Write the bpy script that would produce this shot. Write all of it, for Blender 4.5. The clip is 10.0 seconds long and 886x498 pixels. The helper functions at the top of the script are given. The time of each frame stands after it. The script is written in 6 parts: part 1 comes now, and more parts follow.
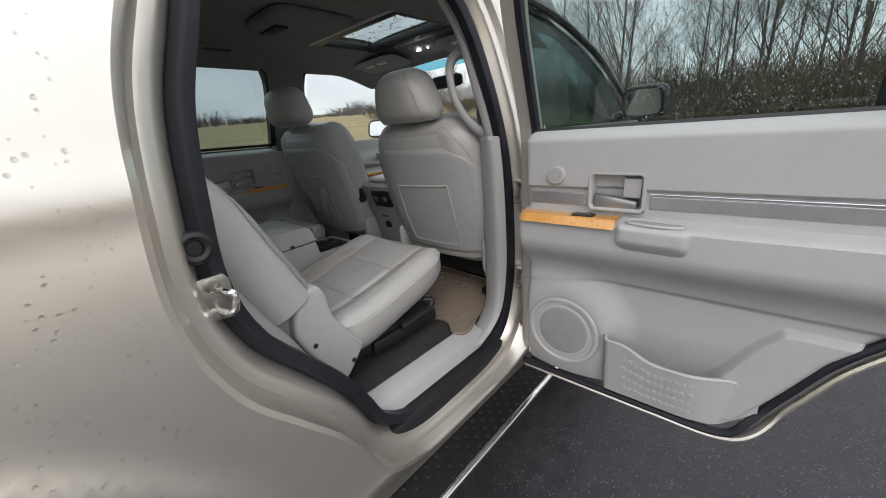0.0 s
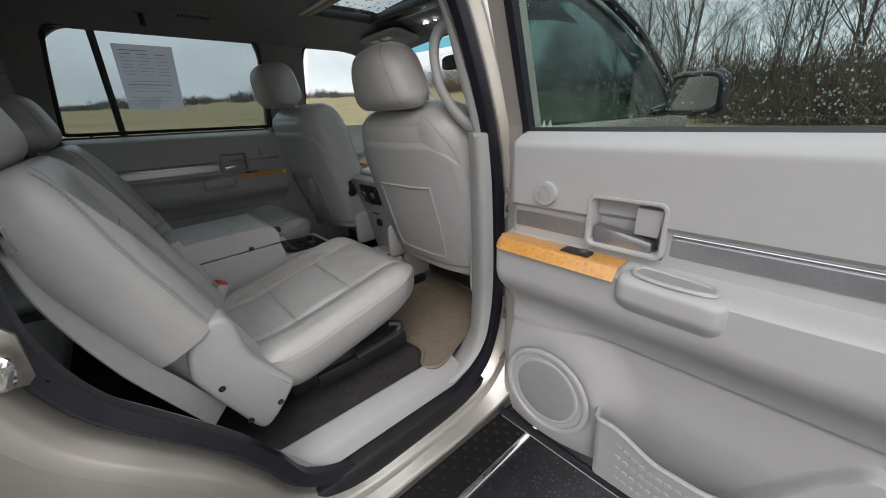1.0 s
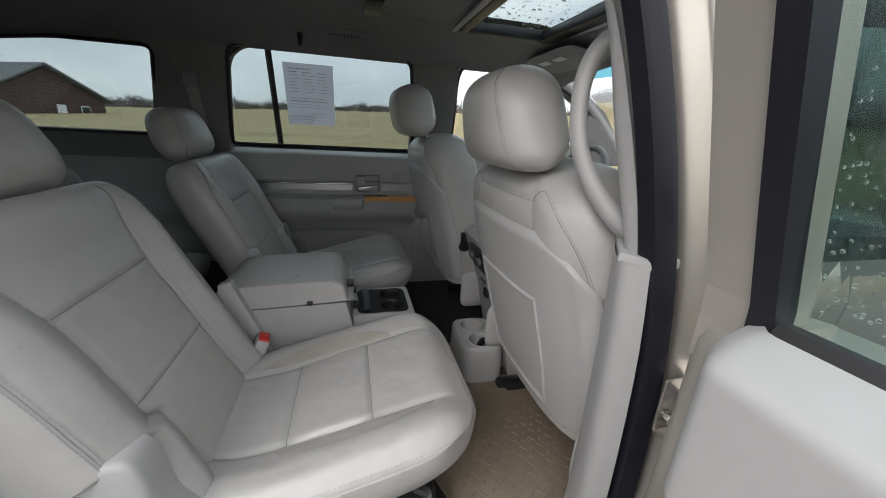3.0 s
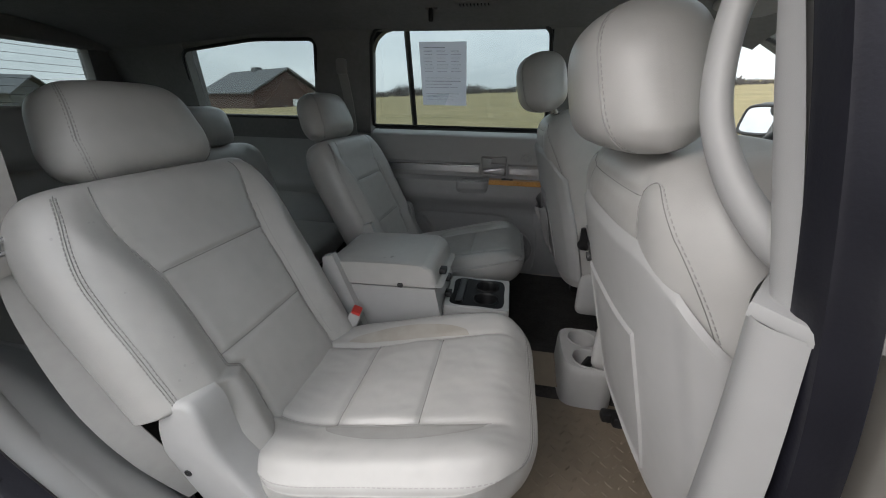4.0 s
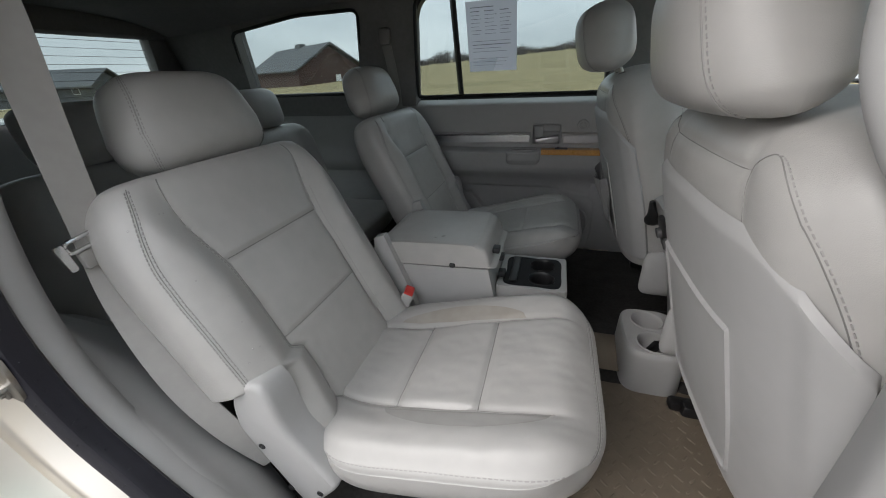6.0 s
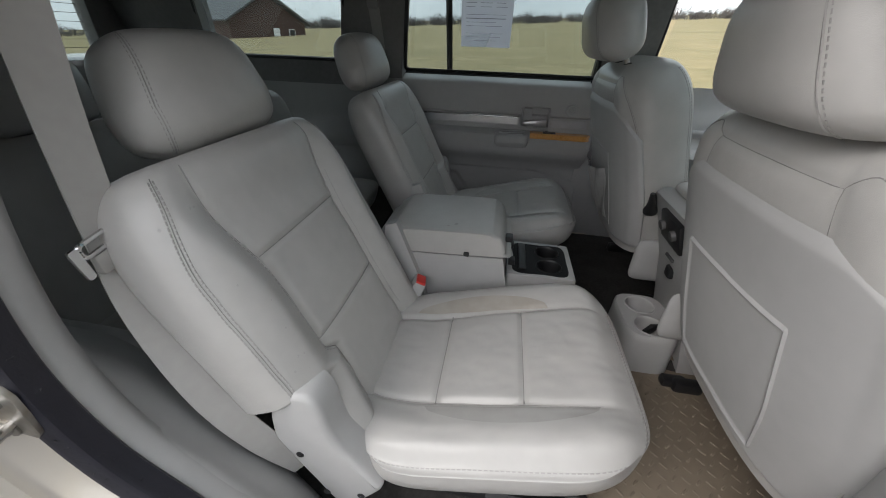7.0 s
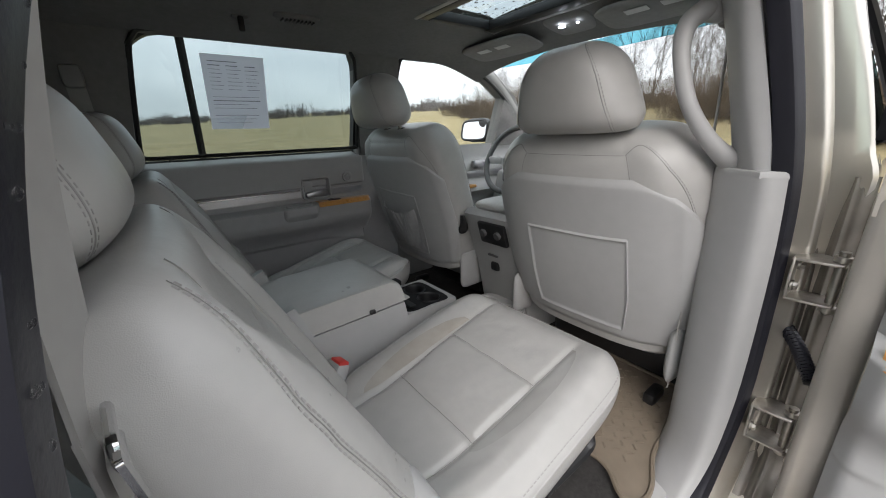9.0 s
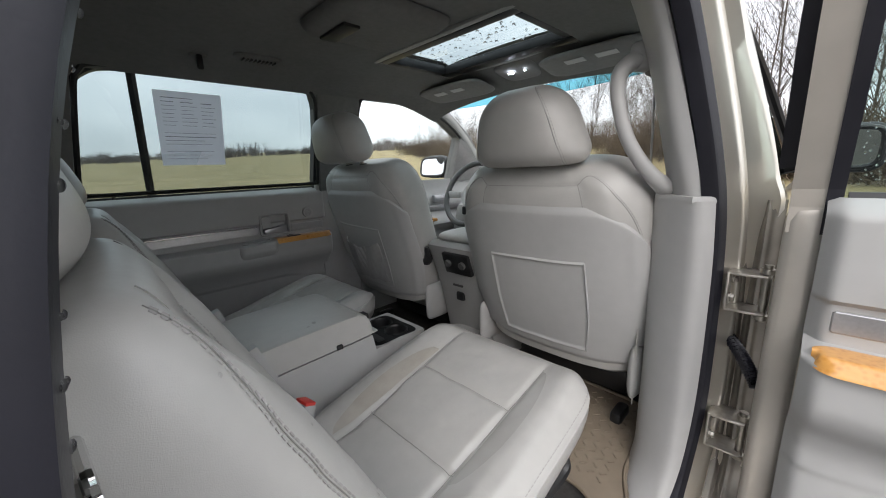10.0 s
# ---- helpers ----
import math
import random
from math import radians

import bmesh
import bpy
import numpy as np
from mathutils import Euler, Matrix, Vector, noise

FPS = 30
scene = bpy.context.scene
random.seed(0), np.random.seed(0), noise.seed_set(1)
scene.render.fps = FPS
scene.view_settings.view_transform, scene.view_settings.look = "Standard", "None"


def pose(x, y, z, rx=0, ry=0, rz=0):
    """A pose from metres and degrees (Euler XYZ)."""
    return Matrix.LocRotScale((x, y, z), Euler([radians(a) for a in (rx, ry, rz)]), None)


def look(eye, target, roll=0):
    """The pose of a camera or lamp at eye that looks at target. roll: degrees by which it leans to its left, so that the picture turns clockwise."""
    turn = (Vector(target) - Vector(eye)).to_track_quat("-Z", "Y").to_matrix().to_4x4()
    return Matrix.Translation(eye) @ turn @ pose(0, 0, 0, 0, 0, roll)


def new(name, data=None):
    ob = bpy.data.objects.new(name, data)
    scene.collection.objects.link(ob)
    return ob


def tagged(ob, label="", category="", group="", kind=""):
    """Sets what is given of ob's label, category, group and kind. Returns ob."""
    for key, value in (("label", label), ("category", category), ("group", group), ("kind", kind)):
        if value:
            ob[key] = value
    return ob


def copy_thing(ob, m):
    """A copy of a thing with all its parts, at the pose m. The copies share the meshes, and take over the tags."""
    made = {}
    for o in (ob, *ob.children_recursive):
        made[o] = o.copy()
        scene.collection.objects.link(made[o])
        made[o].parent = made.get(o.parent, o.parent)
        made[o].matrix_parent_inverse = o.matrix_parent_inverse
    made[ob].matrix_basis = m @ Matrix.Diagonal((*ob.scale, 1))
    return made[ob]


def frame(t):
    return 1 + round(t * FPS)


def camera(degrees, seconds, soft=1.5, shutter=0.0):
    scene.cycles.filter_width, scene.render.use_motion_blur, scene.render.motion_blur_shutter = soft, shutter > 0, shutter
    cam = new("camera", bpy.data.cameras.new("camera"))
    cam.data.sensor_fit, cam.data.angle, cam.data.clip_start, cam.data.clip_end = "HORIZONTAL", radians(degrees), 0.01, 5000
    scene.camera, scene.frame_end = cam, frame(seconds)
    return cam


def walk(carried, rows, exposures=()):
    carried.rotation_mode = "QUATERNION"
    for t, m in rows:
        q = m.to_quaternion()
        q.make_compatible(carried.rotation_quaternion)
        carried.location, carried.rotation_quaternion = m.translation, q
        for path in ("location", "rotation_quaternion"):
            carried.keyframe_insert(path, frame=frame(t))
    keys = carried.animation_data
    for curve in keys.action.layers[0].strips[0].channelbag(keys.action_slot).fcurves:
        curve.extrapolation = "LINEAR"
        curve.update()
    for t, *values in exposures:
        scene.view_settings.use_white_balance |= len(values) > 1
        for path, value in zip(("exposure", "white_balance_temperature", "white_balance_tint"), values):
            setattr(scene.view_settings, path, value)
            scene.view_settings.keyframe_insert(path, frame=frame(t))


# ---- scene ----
from mathutils import geometry

cam = camera(102.1, 10.0, soft=1.0)
# seconds, eye x, y, z, yaw, pitch, roll; the car's nose points to +x, its far side to +y
ROWS = [
    (0.0, -1.105, -1.537, 1.343, -46.89, -18.26, -4.53),
    (0.2, -1.035, -1.539, 1.348, -45.99, -19.06, -4.13),
    (0.5, -0.892, -1.530, 1.345, -44.32, -20.43, -3.27),
    (1.0, -0.789, -1.498, 1.359, -40.97, -20.50, -2.36),
    (1.5, -0.692, -1.402, 1.341, -37.82, -18.95, -1.01),
    (2.0, -0.614, -1.296, 1.377, -36.20, -18.87, 0.76),
    (2.5, -0.510, -1.228, 1.422, -27.84, -18.47, 1.21),
    (3.0, -0.401, -1.177, 1.445, -14.83, -18.22, 3.35),
    (3.2, -0.350, -1.143, 1.440, -8.61, -18.12, 4.39),
    (4.5, -0.242, -1.061, 1.433, 16.61, -23.42, -2.10),
    (5.0, -0.237, -1.054, 1.430, 19.83, -23.54, -2.80),
    (5.5, -0.223, -1.048, 1.433, 20.99, -24.44, -3.97),
    (6.8, -0.445, -1.022, 1.460, 9.07, -29.80, 1.43),
    (7.0, -0.467, -1.036, 1.465, 8.32, -30.49, 2.11),
    (7.5, -0.562, -1.088, 1.429, 0.46, -26.82, 3.25),
    (8.0, -0.696, -1.082, 1.419, -11.87, -23.58, 1.43),
    (8.5, -0.818, -1.007, 1.403, -28.81, -21.38, -0.94),
    (9.0, -0.880, -0.976, 1.394, -37.14, -18.03, -2.03),
    (9.5, -0.904, -0.972, 1.392, -41.88, -13.74, -2.03),
    (10.0, -0.906, -0.976, 1.383, -44.00, -12.59, -2.23),
]
walk(cam, [(t, pose(x, y, z, 90 + pitch, 0, yaw) @ pose(0, 0, 0, 0, 0, roll)) for t, x, y, z, yaw, pitch, roll in ROWS],
     [(0.0, 0.48, 6520, 12.5), (1.5, 0.48, 6520, 12.5), (2.5, 0.74, 6520, 12.5), (4.5, 1.0, 6520, 12.5), (7.5, 1.0, 6520, 12.5), (9.0, 1.06, 6520, 12.5), (10.0, 1.06, 6520, 12.5)])

# ---- light: an overcast day ----
world = bpy.data.worlds.new("sky")
scene.world = world
world.use_nodes = True
wn, wl = world.node_tree.nodes, world.node_tree.links
sky = wn.new("ShaderNodeTexSky")
sky.sky_type, sky.sun_disc = "NISHITA", False
sky.sun_elevation, sky.sun_rotation = radians(38), radians(225)
sky.air_density, sky.dust_density = 1.0, 3.0
wco = wn.new("ShaderNodeTexCoord")
wmap = wn.new("ShaderNodeMapping")
wmap.inputs["Scale"].default_value = (1.6, 1.6, 5.0)
wcl = wn.new("ShaderNodeTexNoise")
wcl.inputs["Scale"].default_value, wcl.inputs["Detail"].default_value = 1.7, 6.0
wramp = wn.new("ShaderNodeValToRGB")
wramp.color_ramp.elements[0].position, wramp.color_ramp.elements[0].color = 0.3, (4.85, 5.05, 5.3, 1)
wramp.color_ramp.elements[1].position, wramp.color_ramp.elements[1].color = 0.7, (7.1, 7.2, 7.35, 1)
wmix = wn.new("ShaderNodeMixRGB")
wmix.inputs[0].default_value = 0.9
wl.new(wco.outputs["Generated"], wmap.inputs[0])
wl.new(wmap.outputs[0], wcl.inputs["Vector"])
wl.new(wcl.outputs["Fac"], wramp.inputs[0])
wl.new(sky.outputs[0], wmix.inputs[1])
wl.new(wramp.outputs[0], wmix.inputs[2])
wsep, wgrad, wmul = wn.new("ShaderNodeSeparateXYZ"), wn.new("ShaderNodeMapRange"), wn.new("ShaderNodeVectorMath")
wgrad.inputs["From Min"].default_value, wgrad.inputs["From Max"].default_value = 0.0, 1.0
wgrad.inputs["To Min"].default_value, wgrad.inputs["To Max"].default_value = 0.72, 1.45
wmul.operation = "SCALE"
wl.new(wco.outputs["Generated"], wsep.inputs[0])
wl.new(wsep.outputs["Z"], wgrad.inputs["Value"])
wl.new(wmix.outputs[0], wmul.inputs[0])
wl.new(wgrad.outputs[0], wmul.inputs["Scale"])
wl.new(wmul.outputs[0], wn["Background"].inputs[0])
wn["Background"].inputs[1].default_value = 0.165
sun = new("sun", bpy.data.lights.new("sun", "SUN"))
sun.data.energy, sun.data.angle, sun.data.color = 0.55, radians(30), (1.0, 0.985, 0.965)
sun.matrix_world = look((-8, -8, 9), (0, 0, 0))

# ---- materials ----


def material(name, base, dark=None, rough=0.5, metal=0.0, scale=40.0, bump=0.0, bump_scale=400.0, coat=0.0, cell=False, per=False, rvar=0.08, spec=0.5, wrinkle=0.0):
    """Two tones mixed by noise at two scales, with fine relief and uneven gloss."""
    m = bpy.data.materials.new(name)
    m.use_nodes = True
    n, l = m.node_tree.nodes, m.node_tree.links
    b = n["Principled BSDF"]
    co = n.new("ShaderNodeTexCoord")
    big, fine, mix = n.new("ShaderNodeTexNoise"), n.new("ShaderNodeTexNoise"), n.new("ShaderNodeMixRGB")
    big.inputs["Scale"].default_value, big.inputs["Detail"].default_value = scale / 8, 4
    fine.inputs["Scale"].default_value, fine.inputs["Detail"].default_value = scale, 6
    add = n.new("ShaderNodeMath")
    add.operation = "MULTIPLY_ADD"
    add.inputs[1].default_value = 0.5
    half = n.new("ShaderNodeMath")
    half.operation = "MULTIPLY"
    half.inputs[1].default_value = 0.5
    l.new(co.outputs["Object"], big.inputs["Vector"])
    l.new(co.outputs["Object"], fine.inputs["Vector"])
    l.new(fine.outputs["Fac"], half.inputs[0])
    l.new(big.outputs["Fac"], add.inputs[0])
    l.new(half.outputs[0], add.inputs[2])
    ramp = n.new("ShaderNodeMapRange")
    ramp.inputs["From Min"].default_value, ramp.inputs["From Max"].default_value = 0.32, 0.68
    l.new(add.outputs[0], ramp.inputs["Value"])
    fac = ramp.outputs[0]
    dark = dark or tuple(0.86 * c for c in base)
    mix.inputs[1].default_value, mix.inputs[2].default_value = (*dark, 1), (*base, 1)
    l.new(fac, mix.inputs[0])
    col = mix.outputs[0]
    if per:
        info, hsv = n.new("ShaderNodeObjectInfo"), n.new("ShaderNodeHueSaturation")
        mr = n.new("ShaderNodeMapRange")
        mr.inputs["To Min"].default_value, mr.inputs["To Max"].default_value = 0.8, 1.2
        l.new(info.outputs["Random"], mr.inputs["Value"])
        l.new(mr.outputs[0], hsv.inputs["Value"])
        l.new(col, hsv.inputs["Color"])
        col = hsv.outputs[0]
    l.new(col, b.inputs["Base Color"])
    rr = n.new("ShaderNodeMapRange")
    rr.inputs["To Min"].default_value, rr.inputs["To Max"].default_value = max(rough - rvar, 0.02), min(rough + rvar, 1)
    l.new(big.outputs["Fac"], rr.inputs["Value"])
    l.new(rr.outputs[0], b.inputs["Roughness"])
    b.inputs["Metallic"].default_value = metal
    b.inputs["Coat Weight"].default_value, b.inputs["Coat Roughness"].default_value = coat, 0.06
    b.inputs["Specular IOR Level"].default_value = spec
    if bump:
        if cell:
            tex = n.new("ShaderNodeTexVoronoi")
            out = tex.outputs["Distance"]
        else:
            tex = n.new("ShaderNodeTexNoise")
            tex.inputs["Detail"].default_value = 4
            out = tex.outputs["Fac"]
        tex.inputs["Scale"].default_value = bump_scale
        bp = n.new("ShaderNodeBump")
        bp.inputs["Strength"].default_value, bp.inputs["Distance"].default_value = bump, 0.002
        l.new(co.outputs["Object"], tex.inputs["Vector"])
        l.new(out, bp.inputs["Height"])
        l.new(bp.outputs[0], b.inputs["Normal"])
        if wrinkle:
            soft, b2 = n.new("ShaderNodeTexNoise"), n.new("ShaderNodeBump")
            soft.inputs["Scale"].default_value, soft.inputs["Detail"].default_value, soft.inputs["Distortion"].default_value = 17.0, 5.0, 1.2
            b2.inputs["Strength"].default_value, b2.inputs["Distance"].default_value = wrinkle, 0.01
            l.new(co.outputs["Object"], soft.inputs["Vector"])
            l.new(soft.outputs["Fac"], b2.inputs["Height"])
            l.new(b2.outputs[0], bp.inputs["Normal"])
    return m


def glass(name, tint, gloss=1.0):
    """Thin car glass: clear with a tint, mirroring more at a slant."""
    m = bpy.data.materials.new(name)
    m.use_nodes = True
    n, l = m.node_tree.nodes, m.node_tree.links
    n.remove(n["Principled BSDF"])
    tr, gl, lw, mix = n.new("ShaderNodeBsdfTransparent"), n.new("ShaderNodeBsdfGlossy"), n.new("ShaderNodeLayerWeight"), n.new("ShaderNodeMixShader")
    pw, ma = n.new("ShaderNodeMath"), n.new("ShaderNodeMath")
    pw.operation, ma.operation = "POWER", "MULTIPLY_ADD"
    pw.inputs[1].default_value, ma.inputs[1].default_value, ma.inputs[2].default_value = 5.0, 0.7, 0.045
    tr.inputs[0].default_value = (*tint, 1)
    gl.inputs[0].default_value, gl.inputs[1].default_value = (gloss, gloss, gloss, 1), 0.01
    l.new(lw.outputs["Facing"], pw.inputs[0])
    l.new(pw.outputs[0], ma.inputs[0])
    l.new(ma.outputs[0], mix.inputs[0])
    l.new(tr.outputs[0], mix.inputs[1])
    l.new(gl.outputs[0], mix.inputs[2])
    l.new(mix.outputs[0], n["Material Output"].inputs[0])
    return m


LEATHER = material("grey_leather", (0.445, 0.436, 0.416), (0.40, 0.392, 0.374), 0.33, scale=26, bump=0.09, bump_scale=1100, cell=True, rvar=0.12, wrinkle=0.10)
LEATHER_WORN = material("worn_leather", (0.33, 0.302, 0.258), (0.40, 0.376, 0.336), 0.42, scale=30, bump=0.12, bump_scale=900, cell=True)
LEATHER_RUB = material("rubbed_leather", (0.43, 0.42, 0.40), (0.385, 0.375, 0.352), 0.22, scale=30, bump=0.05, bump_scale=900, cell=True)
PLASTIC = material("grey_plastic", (0.42, 0.418, 0.41), (0.39, 0.388, 0.38), 0.5, scale=30, bump=0.045, bump_scale=1200, cell=True)
PLASTIC_DK = material("dark_grey_plastic", (0.10, 0.10, 0.10), (0.07, 0.07, 0.07), 0.5, scale=30, bump=0.1, bump_scale=900)
PLASTIC_MID = material("mid_grey_plastic", (0.30, 0.30, 0.29), (0.26, 0.26, 0.25), 0.55, scale=30, bump=0.1, bump_scale=900)
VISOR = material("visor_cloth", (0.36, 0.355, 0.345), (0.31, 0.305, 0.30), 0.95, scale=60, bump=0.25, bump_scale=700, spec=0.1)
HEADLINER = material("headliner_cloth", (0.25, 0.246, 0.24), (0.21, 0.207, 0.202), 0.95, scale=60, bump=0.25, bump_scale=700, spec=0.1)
BLACK = material("black_plastic", (0.018, 0.018, 0.019), (0.01, 0.01, 0.011), 0.42, scale=30)
MATT_BLACK = material("matt_black_plastic", (0.010, 0.010, 0.011), (0.006, 0.006, 0.007), 0.6, scale=30, spec=0.25)
RUBBER = material("black_rubber", (0.018, 0.018, 0.025), (0.011, 0.011, 0.016), 0.42, scale=22, bump=0.1, bump_scale=300, spec=0.38)
GRILLE = material("grey_speaker_mesh", (0.30, 0.30, 0.295), (0.26, 0.26, 0.255), 0.7, scale=30, bump=0.4, bump_scale=1400, cell=True)
CARPET = material("grey_carpet", (0.076, 0.072, 0.069), (0.044, 0.042, 0.040), 0.97, scale=120, bump=0.9, bump_scale=900, spec=0.1)
MAT_RUBBER = material("beige_rubber_mat", (0.255, 0.207, 0.155), (0.205, 0.166, 0.123), 0.6, scale=25, bump=0.15, bump_scale=500)
PAINT = material("champagne_metallic_paint", (0.72, 0.68, 0.605), (0.68, 0.64, 0.57), 0.31, metal=0.82, scale=24, coat=0.7, rvar=0.03)
JAMB = material("dull_jamb_paint", (0.50, 0.465, 0.415), (0.45, 0.42, 0.375), 0.42, metal=0.5, scale=24, coat=0.25, rvar=0.06)
CHROME = material("chrome", (0.72, 0.72, 0.72), None, 0.12, metal=1.0, scale=30)
STEEL = material("worn_steel", (0.5, 0.49, 0.46), (0.3, 0.27, 0.22), 0.4, metal=1.0, scale=60)
# jamb paint darkened to carry the shade of the hinge gap, mottled with grime
SHADED_GRIME = material("shaded_grimy_jamb_paint", (0.30, 0.27, 0.235), (0.15, 0.135, 0.115), 0.5, metal=0.4, scale=16, coat=0.2)
HINGE = material("hinge_steel", (0.58, 0.56, 0.52), (0.40, 0.36, 0.31), 0.34, metal=0.85, scale=70)
ALU = material("brushed_aluminium_trim", (0.50, 0.50, 0.51), (0.42, 0.42, 0.43), 0.33, metal=0.9, scale=200)
WEBBING = material("grey_belt_webbing", (0.37, 0.36, 0.34), (0.335, 0.325, 0.308), 0.75, scale=60, bump=0.15, bump_scale=1800)
THREAD = material("grey_thread", (0.37, 0.36, 0.345), (0.31, 0.30, 0.29), 0.8)
SEAM = material("seam_thread", (0.26, 0.253, 0.242), (0.21, 0.205, 0.195), 0.9)
RED = material("red_button", (0.65, 0.04, 0.03), None, 0.4)
GLASS = glass("clear_glass", (0.93, 0.96, 0.95), 0.6)
WET_GLASS = glass("rain_wet_windscreen", (0.93, 0.96, 0.95), 0.6)
wn2, wl2 = WET_GLASS.node_tree.nodes, WET_GLASS.node_tree.links
film, soft_mix = wn2.new("ShaderNodeBsdfRefraction"), wn2.new("ShaderNodeMixShader")
film.inputs["Roughness"].default_value, film.inputs["IOR"].default_value = 0.22, 1.02
film.inputs["Color"].default_value, soft_mix.inputs[0].default_value = (0.93, 0.96, 0.95, 1), 0.75
top_link = wn2["Mix Shader"].inputs[1].links[0].from_socket
wl2.new(top_link, soft_mix.inputs[1])
wl2.new(film.outputs[0], soft_mix.inputs[2])
wl2.new(soft_mix.outputs[0], wn2["Mix Shader"].inputs[1])
GLASS_TINT = glass("privacy_tinted_glass", (0.60, 0.66, 0.665), 0.9)
GLASS_SLANT = glass("front_door_glass", (0.34, 0.455, 0.435), 0.42)
GLASS_DOOR = glass("door_glass", (0.76, 0.84, 0.825), 0.7)
GLASS_ROOF = glass("sunroof_glass", (0.44, 0.52, 0.53), 0.8)
GLASS_TEAL = glass("windscreen_band_glass", (0.17, 0.47, 0.55), 0.6)
DROPS = bpy.data.materials.new("water_drops")
DROPS.use_nodes = True
DROPS.node_tree.nodes["Principled BSDF"].inputs["Transmission Weight"].default_value = 1.0
DROPS.node_tree.nodes["Principled BSDF"].inputs["Roughness"].default_value = 0.02
DROPS.node_tree.nodes["Principled BSDF"].inputs["IOR"].default_value = 1.33
PAPER = material("printed_paper", (0.70, 0.68, 0.74), (0.66, 0.64, 0.70), 0.8, scale=20)

INK = material("grey_ink", (0.56, 0.545, 0.61), None, 0.8)
for m, tint, way, share in ((PAPER, (0.61, 0.59, 0.645, 1), "ShaderNodeBsdfTranslucent", 0.6), (INK, (0.80, 0.79, 0.82, 1), "ShaderNodeBsdfTransparent", 0.8)):
    nn, ll = m.node_tree.nodes, m.node_tree.links
    thin, both = nn.new(way), nn.new("ShaderNodeMixShader")
    thin.inputs[0].default_value = tint
    both.inputs[0].default_value = share
    ll.new(nn["Principled BSDF"].outputs[0], both.inputs[1])
    ll.new(thin.outputs[0], both.inputs[2])
    ll.new(both.outputs[0], nn["Material Output"].inputs[0])
ASPHALT = material("wet_asphalt", (0.042, 0.042, 0.046), (0.016, 0.016, 0.018), 0.5, scale=90, bump=0.9, bump_scale=160, cell=True, rvar=0.25, spec=0.35)


def pebbles(m, scale, size, tone):
    """Pale chips of stone scattered through a dark surface."""
    n, l = m.node_tree.nodes, m.node_tree.links
    shader = n["Principled BSDF"]
    under = shader.inputs["Base Color"].links[0].from_socket
    co, vo, cut, mix = n.new("ShaderNodeTexCoord"), n.new("ShaderNodeTexVoronoi"), n.new("ShaderNodeMath"), n.new("ShaderNodeMixRGB")
    sep, few, both = n.new("ShaderNodeSeparateColor"), n.new("ShaderNodeMath"), n.new("ShaderNodeMath")
    vo.inputs["Scale"].default_value = scale
    cut.operation, few.operation, both.operation = "LESS_THAN", "LESS_THAN", "MULTIPLY"
    cut.inputs[1].default_value, few.inputs[1].default_value = size, 0.3
    mix.inputs[2].default_value = (*tone, 1)
    l.new(co.outputs["Object"], vo.inputs["Vector"])
    l.new(vo.outputs["Distance"], cut.inputs[0])
    l.new(vo.outputs["Color"], sep.inputs[0])
    l.new(sep.outputs[0], few.inputs[0])
    l.new(cut.outputs[0], both.inputs[0])
    l.new(few.outputs[0], both.inputs[1])
    l.new(both.outputs[0], mix.inputs[0])
    l.new(under, mix.inputs[1])
    l.new(mix.outputs[0], shader.inputs["Base Color"])


pebbles(ASPHALT, 90, 0.24, (0.14, 0.14, 0.145))
GRASS = material("winter_grass", (0.33, 0.265, 0.15), (0.19, 0.165, 0.085), 0.95, scale=1.6, bump=0.8, bump_scale=30, spec=0.1)
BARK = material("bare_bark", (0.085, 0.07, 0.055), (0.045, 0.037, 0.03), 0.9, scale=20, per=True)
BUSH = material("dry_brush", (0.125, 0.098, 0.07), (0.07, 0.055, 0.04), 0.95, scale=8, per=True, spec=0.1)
# distance haze is mixed into this bark colour
HAZED_WOOD = material("hazed_far_wood", (0.15, 0.135, 0.13), (0.09, 0.085, 0.085), 0.95, scale=3, spec=0.1)
BRICK = material("red_brick", (0.10, 0.055, 0.045), (0.06, 0.036, 0.032), 0.9, scale=9, per=True)
ROOFING = material("grey_shingle", (0.105, 0.11, 0.115), (0.07, 0.073, 0.077), 0.9, scale=10, per=True)
WHITE = material("white_paint", (0.75, 0.75, 0.74), None, 0.5)


def burl():
    m = material("burl_wood_veneer", (0.66, 0.31, 0.065), (0.47, 0.19, 0.034), 0.3, scale=110, coat=0.6)
    n, l = m.node_tree.nodes, m.node_tree.links
    v, co, mix, ramp = n.new("ShaderNodeTexVoronoi"), n.new("ShaderNodeTexCoord"), n.new("ShaderNodeMixRGB"), n.new("ShaderNodeValToRGB")
    v.inputs["Scale"].default_value = 120
    ramp.color_ramp.elements[0].position, ramp.color_ramp.elements[0].color = 0.05, (0.46, 0.19, 0.035, 1)
    ramp.color_ramp.elements[1].position, ramp.color_ramp.elements[1].color = 0.5, (0.74, 0.41, 0.13, 1)
    b = n["Principled BSDF"]
    old = b.inputs["Base Color"].links[0].from_socket
    l.new(co.outputs["Object"], v.inputs["Vector"])
    l.new(v.outputs["Distance"], ramp.inputs[0])
    mix.inputs[0].default_value = 0.4
    l.new(old, mix.inputs[1])
    l.new(ramp.outputs[0], mix.inputs[2])
    l.new(mix.outputs[0], b.inputs["Base Color"])
    return m


WOOD = burl()

# ---- mesh tools ----
ORIGIN = {}
CY = -0.05  # the middle plane of the car


